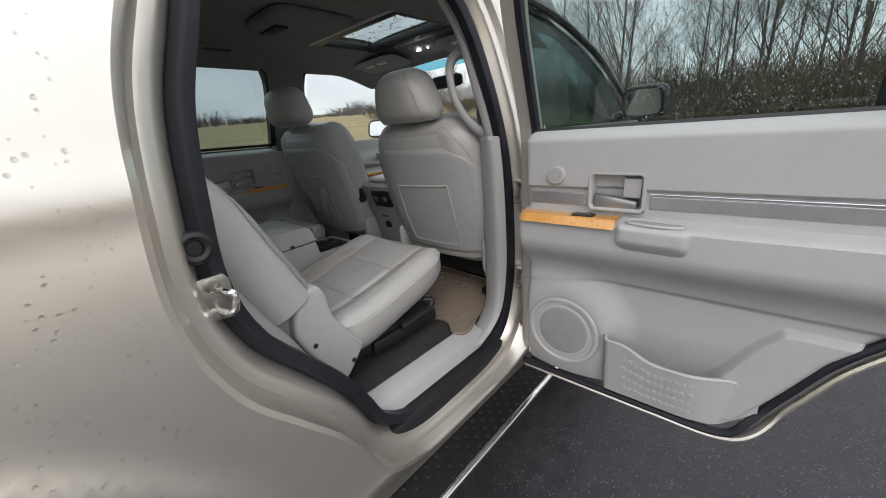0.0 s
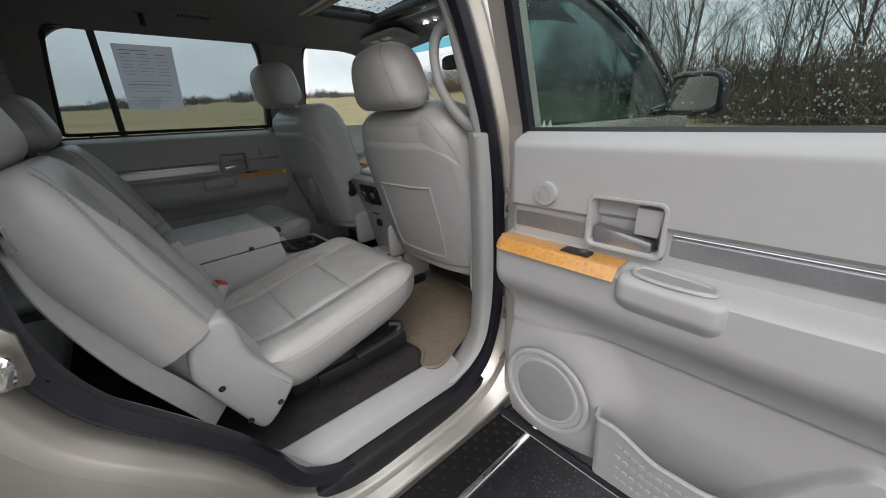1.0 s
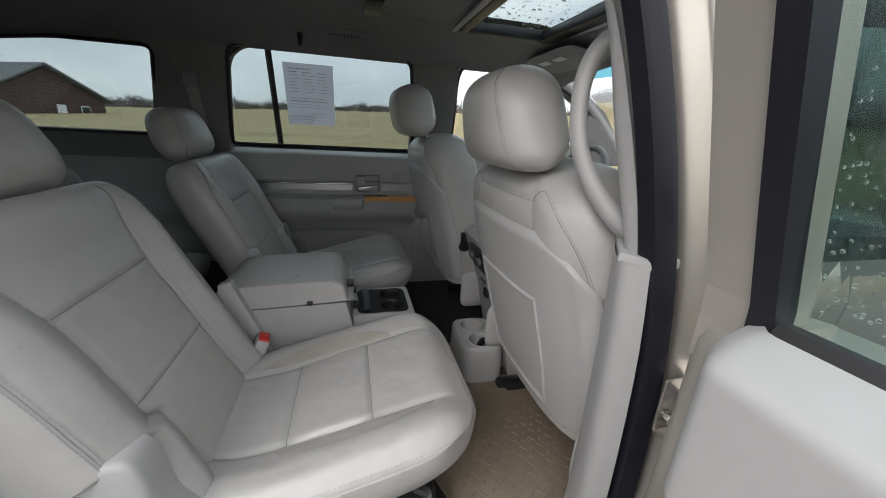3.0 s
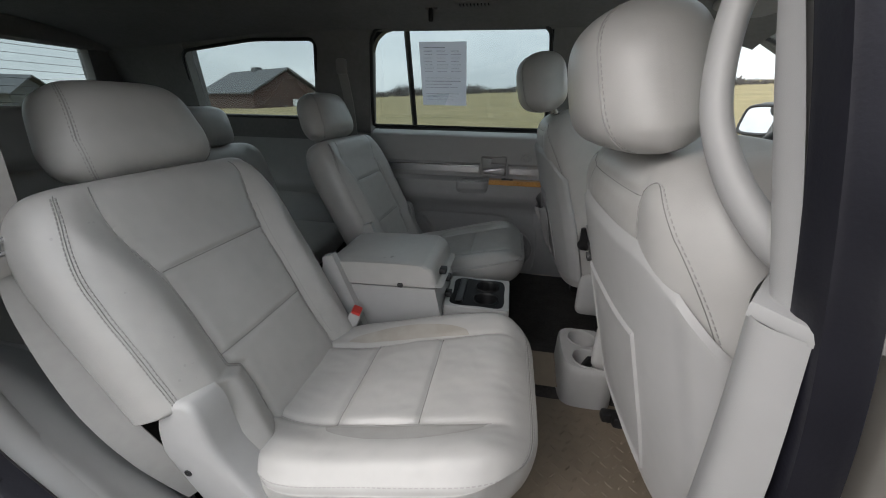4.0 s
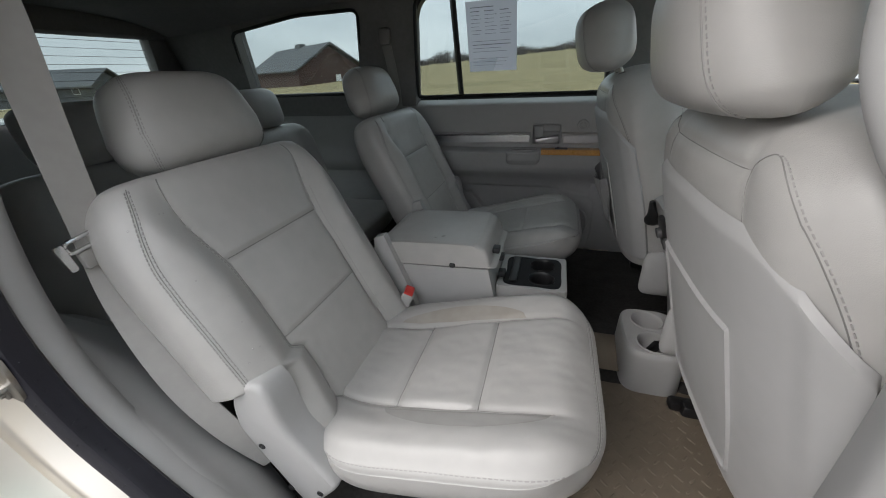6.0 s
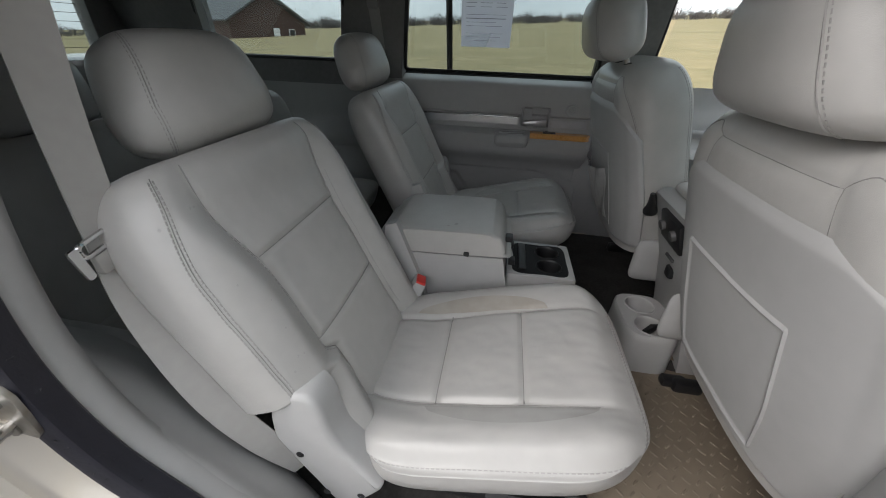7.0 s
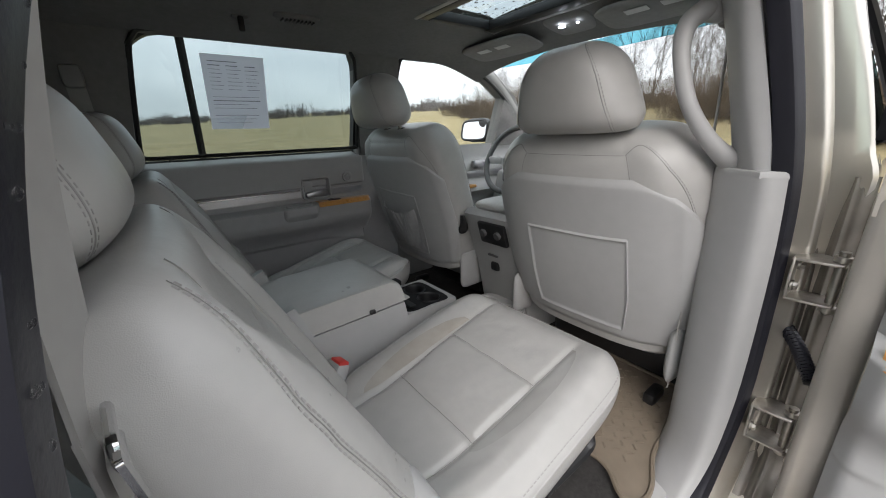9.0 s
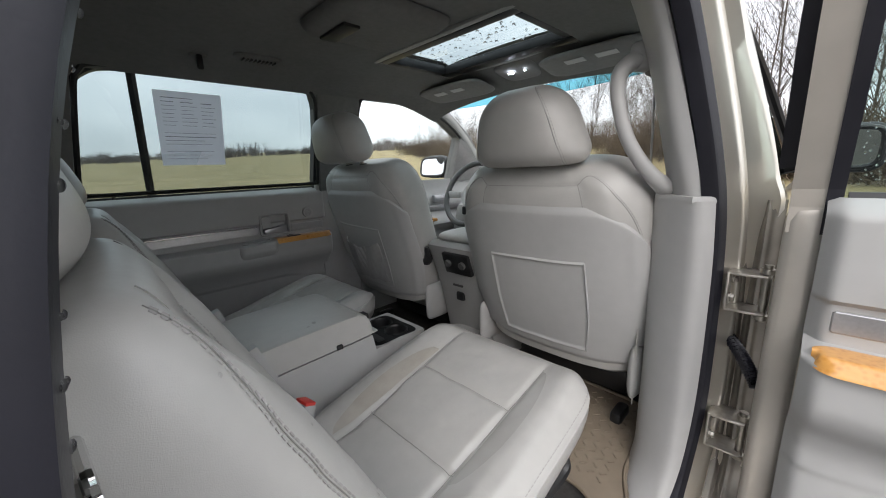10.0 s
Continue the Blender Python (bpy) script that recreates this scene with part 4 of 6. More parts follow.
def make_door(xf, out, name, label, flipped=False, fine=True):
    """A rear door: painted shell, moulded lining with strip, wood, handle, speaker and pocket, framed window. xf(u, w, z)."""
    t = thing(name, xf(0.45, 0, 0.6), label, "car door")
    shell = prism([(u + (0.02 if u > 0.4 else -0.015), z - (0.02 if z < 0.7 else 0)) for u, z in DOOR_OUT], -0.145 if out else -0.088, -0.035, lambda a, b, c: xf(a, c, b), 0.0)
    part("shell", shell, PAINT, t, "champagne painted door shell", smooth=False)
    if out:
        edge = prism([(-0.044, 0.60), (-0.046, 0.9), (-0.044, 1.28), (-0.034, 1.302), (0.006, 1.306), (0.006, 0.575), (-0.034, 0.565)], -0.125, -0.030, lambda a, b, c: xf(a, c, b), 0.014, 3)
        part("hinge_edge", edge, JAMB, t, "painted hinge edge of the door")
    part("lining", lining(xf, flipped), PLASTIC, t, "light grey moulded door lining")

    def bar(u0, u1, z0, z1, w, d, mat, nm, r=0.003, parent=t, lab=""):
        o = [(u0 + r, z0), (u1 - r, z0), (u1, z0 + r), (u1, z1 - r), (u1 - r, z1), (u0 + r, z1), (u0, z1 - r), (u0, z0 + r)]
        return part(nm, prism(o, w, w + d, lambda a, b, c: xf(a, c, b), min(0.002, d / 3)), mat, parent, lab, smooth=False)

    # metal strip in two lengths with the handle between
    bar(0.025, 0.185, 1.122, 1.156, 0.016, 0.008, ALU, "trim_strip", lab="brushed aluminium strip")
    bar(0.335, 0.89, 1.124, 1.156, 0.016, 0.008, ALU, "trim_strip", lab="brushed aluminium strip")
    bar(0.335, 0.89, 1.156, 1.163, 0.02, 0.006, CHROME, "bright_line", 0.001)
    # handle bezel
    def rrect(g, r):
        u0, u1, z0, z1 = 0.192 - g, 0.328 + g, 1.114 - g, 1.214 + g
        out = []
        for cu, cz, w0 in ((u1 - r, z1 - r, 0), (u0 + r, z1 - r, 90), (u0 + r, z0 + r, 180), (u1 - r, z0 + r, 270)):
            out += [(cu + r * math.cos(radians(w0 + 15 * k)), cz + r * math.sin(radians(w0 + 15 * k))) for k in range(7)]
        return out

    loops = [[Vector(xf(u, w, z)) for u, z in rrect(g, r)] for g, r, w in ((0.0, 0.014, 0.004), (0.0, 0.014, 0.033), (-0.002, 0.012, 0.036), (-0.006, 0.010, 0.036), (-0.009, 0.009, 0.032), (-0.010, 0.008, -0.008))]
    bz = [([v for l in loops for v in l], [(i * 28 + k, i * 28 + (k + 1) % 28, (i + 1) * 28 + (k + 1) % 28, (i + 1) * 28 + k) for i in range(5) for k in range(28)])]
    hb = part("handle_bezel", join(*bz), PLASTIC, t)
    part("handle_lever", prism([(0.207, 1.122), (0.30, 1.122), (0.308, 1.126), (0.308, 1.142), (0.26, 1.150), (0.207, 1.156)], 0.006, 0.030, lambda a, b, c: xf(a, c, b), 0.004), ALU, hb, "metal door lever")
    part("lever_block", prism([(0.275, 1.150), (0.314, 1.150), (0.318, 1.198), (0.275, 1.198)], -0.004, 0.024, lambda a, b, c: xf(a, c, b), 0.003), PLASTIC, hb)
    # tweeter
    o, nrm = Vector(xf(0.106, 0.03, 1.204)), Vector(xf(0.106, 1.03, 1.204)) - Vector(xf(0.106, 0.03, 1.204))
    tw = part("tweeter", disc(o, nrm, 0.024, 0.015, 28), PLASTIC, t)
    up = Vector((0, 0, 1))
    al = nrm.cross(up)
    slots = []
    for k in range(-6, 7):
        h = math.sqrt(max(0.0165 ** 2 - (k * 0.0025) ** 2, 0))
        slots.append(tube([o + nrm * 0.0152 + al * k * 0.0025 - up * h, o + nrm * 0.0152 + al * k * 0.0025 + up * h], 0.0006, 4))
    part("grille", join(*slots), PLASTIC_MID, tw)
    # burl wood cap on the arm rest's front, with the window switch
    def cap_at(a, b):
        end = math.sqrt(max(1 - (1 - min((a + 0.004) / 0.12, 1)) ** 2, 0.0))
        fall = max(smooth(b, 0.72, 1.0), smooth(a, 0.045, 0.0) * smooth(b, 0.35, 0.8)) ** 1.5
        return xf(0.010 + 0.267 * a, 0.056 + (b - 0.5) * 0.074 * end + 0.003 * fall, 1.1035 - 0.004 * bell(b, 0.1) - 0.020 * fall)

    cap = sheet(cap_at, 70, 26)
    part("wood_cap", cap if not flipped else flip(cap), WOOD, t, "orange burl wood veneer cap")
    sw = bar(0.162, 0.218, 1.092, 1.1075, 0.042, 0.026, BLACK, "window_switch", 0.002)
    part("rocker", prism([(0.198, 1.104), (0.210, 1.104), (0.210, 1.1115), (0.198, 1.1115)], 0.048, 0.062, lambda a, b, c: xf(a, c, b), 0.002), PLASTIC_DK, sw)
    # pull cup: a flat plug, coloured darker for the shade of a recess
    ph = part("pull_handle", pad(lambda a, b, c: xf(0.358 + a, 0.066 + c, 1.060 + b - 0.02 * a), 0.080, 0.038, 0.036, 0.03, 40, 30, 10, 0.12, lambda q, u: -0.022 * smooth(u, 0.1, -1.0))[0], PLASTIC, t)
    cup = part("pull_cup", prism([(v.x, v.y) for v in spline([(0.302, 0.050, 0), (0.31, 0.042, 0), (0.355, 0.044, 0), (0.404, 0.050, 0), (0.414, 0.060, 0), (0.410, 0.080, 0), (0.36, 0.088, 0), (0.31, 0.080, 0)], 40, True)], 1.075, 1.1005, lambda a, b, c: xf(a, b, c - 0.02 * (a - 0.368)), 0.0), PLASTIC_MID, ph, "pull cup, the shade of its recess coloured mid grey")
    part("cup_rim", tube([xf(v.x, v.y, 1.1000 - 0.02 * (v.x - 0.368)) for v in spline([(0.302, 0.050, 0), (0.31, 0.042, 0), (0.355, 0.044, 0), (0.404, 0.050, 0), (0.414, 0.060, 0), (0.410, 0.080, 0), (0.36, 0.088, 0), (0.31, 0.080, 0), (0.300, 0.062, 0), (0.302, 0.050, 0)], 60)], 0.004, 6), PLASTIC, cup)
    # speaker
    c0 = Vector(xf(0.140, 0.046, 0.735))
    sp = part("speaker_ring", ring(c0, nrm, 0.102, 0.007, 48, 8, 0.9), PLASTIC, t)
    part("speaker_grille", disc(c0 - nrm * 0.010, nrm, 0.078, 0.012, 40, 0.1), GRILLE, sp, "fine grey speaker mesh")
    part("inner_ring", ring(c0 - nrm * 0.001, nrm, 0.079, 0.0055, 48, 8, 0.8), PLASTIC, sp)
    part("ring_face", ring(c0 - nrm * 0.004, nrm, 0.091, 0.012, 48, 6, 0.35), PLASTIC, sp)
    # map pocket with dimples
    def pk(a, b):
        u = 0.262 + 0.345 * a
        z0, z1 = 0.580 + 0.05 * smooth(a, 0.75, 1.0), 0.755 - 0.034 * smooth(a, 0.1, 0.4) - 0.016 * smooth(a, 0.8, 1.0)
        return xf(u, 0.008 + 0.054 * smooth(a, 1.0, 0.55) * smooth(a, -0.02, 0.03) * (0.55 + 0.45 * b), z0 + (z1 - z0) * b)

    k = sheet(pk, 50, 20)
    inner = sheet(lambda a, b: Vector(pk(a, 1 - b * 0.9)) - nrm * (0.008 + 0.004 * b), 50, 12)
    rim = [pk(i / 49, 1.0) for i in range(50)]
    pocket = part("map_pocket", join(k, inner, tube([Vector(q) - nrm * 0.004 for q in rim], 0.005, 6)), PLASTIC, t, "grey map pocket with a dimpled front")
    dim = []
    for i in range(11):
        for j in range(4):
            q = Vector(pk(0.17 + 0.045 * i, 0.18 + 0.2 * j))
            dim.append(disc(q - nrm * 0.002, nrm, 0.0062, 0.004, 10))
    part("dimple", join(*dim), PLASTIC, pocket, kind="stuff")
    foot = [(0.0, 0.574), (0.2, 0.573), (0.4, 0.573), (0.53, 0.576), (0.59, 0.612), (0.645, 0.71), (0.705, 0.82), (0.795, 0.93), (0.875, 1.01), (0.922, 1.12)]
    run = spline([(u, z, 0) for u, z in foot], 60)
    part("edge_seal", tube([xf(v.x, 0.030 - 0.035 * smooth(v.y, 0.58, 0.66), v.y - 0.008 * smooth(v.y, 0.62, 0.58)) for v in run], 0.010, 8), RUBBER, t, "black seal along the door's lower edge")
    if out:
        rim2 = []
        for i, v in enumerate(run):
            d = (run[min(i + 1, 59)] - run[max(i - 1, 0)]).normalized()
            rim2.append(xf(v.x + d.y * 0.030, 0.016 - 0.036 * smooth(v.y, 0.58, 0.66), v.y - d.x * 0.030))
        part("flange", tube(rim2, 0.011, 8, flat=0.7), PAINT, t, "painted flange round the door's lower edge")

    # window: frame, divider, glass
    def lean(z):
        return -0.05 + 0.33 * max(0.0, z - 1.32)

    u0 = -0.005 if out else 0.02
    path = spline([(u0, 1.26, 0), (u0, 1.45, 0), (u0 + 0.002, 1.62, 0), (u0 + 0.020, 1.720, 0), (u0 + 0.08, 1.762, 0), (0.45, 1.768, 0), (0.70, 1.762, 0), (0.80, 1.735, 0), (0.855, 1.66, 0), (0.895, 1.48, 0), (0.91, 1.27, 0)], 70)
    # on the closed door, black stands in for shade on the painted frame
    for d0, d1, w0, w1, mat, nm in ((-0.037, 0.004, -0.100, -0.032, JAMB, "window_frame"), (0.003, 0.021, -0.050, -0.028, RUBBER, "window_channel"), (-0.058, -0.036, -0.122, -0.090, RUBBER, "frame_seal")) if out else ((-0.024, 0.004, -0.048, -0.005, RUBBER, "window_frame"), (0.002, 0.024, -0.044, -0.003, RUBBER, "window_channel")):
        vs, fs = [], []
        way = path[4:] if nm == "frame_seal" else path
        for i, p in enumerate(way):
            d = (way[min(i + 1, len(way) - 1)] - way[max(i - 1, 0)]).normalized()
            nx, nz = d.y, -d.x
            for dd, ww in ((d0, w0), (d1, w0), (d1, w1), (d0, w1)):
                u, z = p.x + nx * dd, p.y + nz * dd
                vs.append(Vector(xf(u, ww + lean(z) + 0.05, z)))
            if i:
                fs += [((i - 1) * 4 + k, (i - 1) * 4 + (k + 1) % 4, i * 4 + (k + 1) % 4, i * 4 + k) for k in range(4)]
        part(nm, (vs, fs), mat, t, smooth=False)
    part("divider", tube([xf(0.675, lean(z) + 0.006, z) for z in np.linspace(1.29, 1.76, 8)], 0.013, 4), BLACK, t)
    g = prism([(u0 + 0.004, 1.28), (u0 + 0.004, 1.46), (u0 + 0.006, 1.63), (u0 + 0.026, 1.72), (0.10, 1.755), (0.70, 1.755), (0.80, 1.725), (0.85, 1.65), (0.885, 1.47), (0.90, 1.28)], -0.003, 0.0, lambda a, b, c: xf(a, c + lean(b), b))
    part("pane", g, GLASS_DOOR if out else GLASS_TINT, t, "door glass spotted with rain", smooth=False)
    part("belt_seal", tube([xf(0.02 + 0.88 * i / 11, -0.028, 1.318) for i in range(12)], 0.010, 6), BLACK, t)
    part("lock_button", join(tube([xf(0.785, -0.005, 1.32), xf(0.785, -0.005, 1.345)], 0.005, 8)), BLACK, t)
    return t, lean


E0, DD, DN = Vector((-0.158, -0.995, 0)), Vector((0.015, -1.0, 0)).normalized(), Vector((-1.0, -0.015, 0)).normalized()


def near_xf(u, w, z):
    return tuple(E0 + DD * u + DN * (w - 0.03) + Vector((0, 0, z)))


def far_xf(u, w, z):
    return -0.06 - u, 0.765 - w, z


open_door, lean = make_door(near_xf, True, "rear_door", "open champagne rear door with grey lining, wood cap and rain-spotted glass", flipped=True)
make_door(far_xf, False, "rear_door", "closed rear door with grey lining, metal strip and wood cap")

# ---- seats ----


def rear_seat(yc, s, label, n=190):
    """A second-row seat at the side yc; s: -1 for the near side, 1 for the far."""
    t = thing("rear_seat", (-0.45, yc, 0.62), label, "car seat", "second-row seats")
    up, out = Vector((-0.43, 0, 0.903)), Vector((0.903, 0, 0.43))
    foot = Vector((-0.655, yc, 0.815))

    def back_at(a, b, c):
        return foot + up * (b + 0.265) + out * (c - 0.022) + Vector((0, a * (1 - 0.17 * smooth(b, -0.082, -0.105) * smooth(a * s, 0.0, 0.05)) + s * 0.014, 0))

    t1, t2 = (1.158 - 0.815) / 0.903 / 0.265 - 1, (0.998 - 0.815) / 0.903 / 0.265 - 1

    def panel(t):
        """Half the width of the inner panel, which spreads towards the headrest."""
        return 0.50 + 0.16 * smooth(t, 0.25, 0.95) ** 1.3 + 0.05 * smooth(t, -0.5, -1)

    def back_relief(q, t):
        w, q = panel(t), abs(q)
        inside = 1 - smooth(q, w - 0.05, w)
        g = -0.035 * (1 - smooth(q, w - 0.03, w + 0.24)) * (1 - 0.75 * smooth(t, 0.62, 0.98)) - 0.006 * bell(q - w, 0.026) * smooth(t, 0.97, 0.7)
        g -= inside * (0.0045 * (bell(t - t1, 0.022) + bell(t - t2, 0.022)) - 0.0035 * max(1 - ((t - t2) / 0.5) ** 2, 0))
        return g + 0.0018 * noise.noise(Vector((q * 4, t * 5, 3 + yc))) + 0.0008 * noise.noise(Vector((q * 14, t * 9, 8 + yc)))

    def section(w, t):
        """The backrest's rounded section at the height t: w is 0 straight in front, 90 degrees at the sides."""
        k = min(max((t - 0.34) / 0.66, 0.0), 1.0)
        e = (1 - k ** 3.0) ** (1 / 2.6)
        c, q = math.cos(w), math.sin(w)
        q, c = math.copysign(abs(q) ** 0.62, q), math.copysign(abs(c) ** 0.62, c)
        return back_at(0.262 * (0.70 + 0.30 * e) * q, 0.268 * t + 0.026 * smooth(t, 0.45, 1.0), -0.032 + 0.090 * (0.28 + 0.72 * e) * c + (back_relief(q, t) * smooth(c, 0.0, 0.55) * (0.4 + 0.6 * e) if c > 0 else 0))

    def f(q, t):
        return section(math.asin(math.copysign(min(abs(q), 1.0) ** (1 / 0.62), q)), t) + out * 0.0006 + Vector((0, q ** 3 * 0.0008, 0))

    mesh = sheet(lambda a, b: section(2 * math.pi * (a - 0.5), -1 + 2 * (1 - (1 - b) ** 1.35)), n, n, True)
    mesh[1].append(tuple(range((n - 1) * n, n * n)))
    back = part("backrest", mesh, LEATHER, t, "grey leather backrest with side bolsters")
    for q0 in (-1, 1):
        run = [-0.78 + 1.72 * i / 400 for i in range(401)]
        for dq in (-0.016, 0.016):
            line = [f(q0 * (0.93 + 0.75 * dq - 0.07 * smooth(k, 0.4, 0.9) ** 2), k) for k in run]
            part("stitching", stitches(line, 0.0070, 0.0011, 0.35), THREAD, back)
        part("seam", tube([f(q0 * (0.93 - 0.07 * smooth(k, 0.4, 0.9) ** 2), k) for k in run[::5]], 0.0006, 4), SEAM, back)
        line = [f(q0 * (panel(k) + 0.035), k) for k in run if k < 0.62]
        part("stitching", stitches(line, 0.0070, 0.0010, 0.35), THREAD, back)
        part("seam", tube([f(q0 * panel(-0.78 + 1.73 * i / 90), -0.78 + 1.73 * i / 90) for i in range(91)], 0.0009, 4), SEAM, back)
    for tt in (t1, t2):
        part("seam", tube([f(-0.50 + i / 30, tt) for i in range(31)], 0.0011, 4), SEAM, back)
    # hard back
    part("back_cover", pad(lambda a, b, c: back_at(a, b, -0.088 - c), 0.195, 0.225, 0.02, 0.0, 30, 30, 8, 0.2)[0], PLASTIC, t)
    # headrest
    hu = Vector((-0.33, 0, 0.944))
    ho = Vector((0.944, 0, 0.33))
    hc = Vector((-0.990, yc + 0.006, 1.374 + (0.008 if s > 0 else 0)))
    hm, hf = pad(lambda a, b, c: hc + hu * b + ho * c + Vector((0, a * (1.06 - 2.0 * max(b + 0.02, 0)), 0)), 0.150, 0.090, 0.064, 0.064, 56, 48, 3.4, 0.3, lambda q, u: 0.008 * (1 - q * q))
    head = part("headrest", hm, LEATHER, t, "grey leather headrest")
    for q0 in (-0.80, 0.80):
        part("stitching", join(stitches([hf(q0, -0.92 + 1.84 * i / 200) for i in range(201)], 0.007, 0.0008), stitches([hf(q0 * 1.05, -0.92 + 1.84 * i / 200) for i in range(201)], 0.007, 0.0008), tube([hf(q0 * 1.025, -0.95 + 1.9 * i / 60) for i in range(61)], 0.001, 4)), THREAD, head)
    for d in (-0.055, 0.055):
        part("headrest_post", tube([hc + Vector((0.03, d, -0.16)), hc + Vector((0, d, -0.05))], 0.007, 8), STEEL, t)

    # cushion
    def cush_at(a, b, c):
        x = -0.432 + b
        return Vector((x, yc + a + s * 0.006, 0.836 + 0.27 * (x + 0.54) * smooth(x, -0.75, -0.5) - 0.045 * smooth(x, -0.28, -0.14) ** 2 + c))

    u1, u2 = (-0.535 + 0.432) / 0.272, (-0.372 + 0.432) / 0.272

    def cush_relief(q, t):
        w = 0.50 + 0.04 * t
        g = 0.019 * smooth(abs(q), w - 0.02, w + 0.26) * smooth(t, -1.0, -0.6) * (1 - 0.5 * smooth(t, 0.45, 1.0)) - 0.03 * smooth(abs(q), 0.78, 1.0) ** 2
        inside = 1 - smooth(abs(q), w - 0.03, w)
        g -= 0.006 * bell(abs(q) - w, 0.030) * smooth(t, 0.9, 0.6)
        g -= 0.005 * inside * (bell(t - u1, 0.022) + bell(t - u2, 0.022))
        g += 0.012 * inside * (1 - min(abs(t - (u1 + u2) / 2) / 0.3, 1) ** 2) * 0.4
        return g + 0.0025 * noise.noise(Vector((q * 4, t * 4, 9 + yc))) + 0.0010 * noise.noise(Vector((q * 13, t * 9, 4 + yc)))

    cm, cf = pad(cush_at, 0.258, 0.275, 0.018, 0.150, n, n, 4.2, 0.36, cush_relief)
    cu = part("cushion", cm, LEATHER, t, "grey leather seat cushion with raised bolsters")
    seams = [tube([cf(-0.50 + i / 30, tt) for i in range(31)], 0.0010, 4) for tt in (u1, u2)]
    for q0 in (-1, 1):
        seams.append(tube([cf(q0 * (0.50 + 0.04 * tt), tt) for tt in [-0.9 + 1.6 * i / 60 for i in range(61)]], 0.0010, 4))
    for k in seams:
        part("seam", k, SEAM, cu)
    lines = [[cf(q, -0.85 + 1.75 * i / 240) for i in range(241)] for q in (-0.955, 0.955)]
    lines += [[cf(-0.9 + 1.8 * i / 240, q) for i in range(241)] for q in (0.945, 0.970)]
    for l in lines:
        part("stitching", stitches(l, 0.0075, 0.0011, 0.35), THREAD, cu)
    part("seam", tube([cf(-0.9 + 1.8 * i / 80, 0.958) for i in range(81)], 0.0009, 4), SEAM, cu)
    for q0, a0, a1 in ((s, -0.45, 0.68), (-s, -0.72, 0.45)):
        st = sheet(lambda a, b: cf(q0 * (0.53 + 0.17 * b * math.sin(math.pi * a) ** 0.5), a0 + (a1 - a0) * a) + Vector((0, 0, 0.0012)), 40, 8)
        part("worn_strip", st, LEATHER_WORN if q0 == -s else LEATHER_RUB, cu, "soiled beige crease along the bolster" if q0 == -s else "rubbed shiny crease along the bolster")
    # frame under the cushion
    part("seat_frame", join(box((-0.42, yc, 0.685), (0.36, 0.36, 0.07), 0.015), box((-0.38, yc + s * 0.185, 0.675), (0.30, 0.02, 0.045), 0.006)), BLACK, t, "black steel seat frame")
    part("adjuster_bar", tube(spline([(-0.42, yc + s * 0.21, 0.712), (-0.30, yc + s * 0.215, 0.725), (-0.27, yc + s * 0.215, 0.738), (-0.265, yc + s * 0.205, 0.752), (-0.29, yc + s * 0.19, 0.757)], 24), 0.012, 8), BLACK, t)
    # plastic shield over the hinge, on the door side
    sh = [(-0.79, 0.895), (-0.782, 0.945), (-0.755, 0.985), (-0.715, 0.992), (-0.695, 0.965), (-0.685, 0.905), (-0.665, 0.86), (-0.615, 0.785), (-0.608, 0.765), (-0.628, 0.735), (-0.67, 0.69), (-0.70, 0.69), (-0.735, 0.755), (-0.785, 0.86)]
    sh = [(v.x, v.y) for v in spline([(a, b, 0) for a, b in sh], 56, True)]
    side = prism(sh, 0.205, 0.264, lambda a, b, c: (a, yc + s * c, b), 0.012, 3)
    shield = part("side_shield", side, PLASTIC, t, "light grey plastic hinge shield")
    for bx, bz in ((-0.749, 0.836), (-0.648, 0.735), (-0.715, 0.725)):
        part("screw_hole", disc((bx, yc + s * 0.2625, bz), (0, s, 0), 0.007, 0.003, 14), BLACK, shield)
    part("inner_bracket", prism([(-0.76, 0.82), (-0.745, 1.03), (-0.715, 1.04), (-0.655, 0.88), (-0.62, 0.76)], -0.245, -0.27, lambda a, b, c: (a, yc + s * c, b), 0.0), PLASTIC, t)
    return t, f


seat_r, back_f = rear_seat(-0.46, -1, "grey leather second-row seat beside the open door")
rear_seat(0.352, 1, "grey leather second-row seat on the far side", 90)


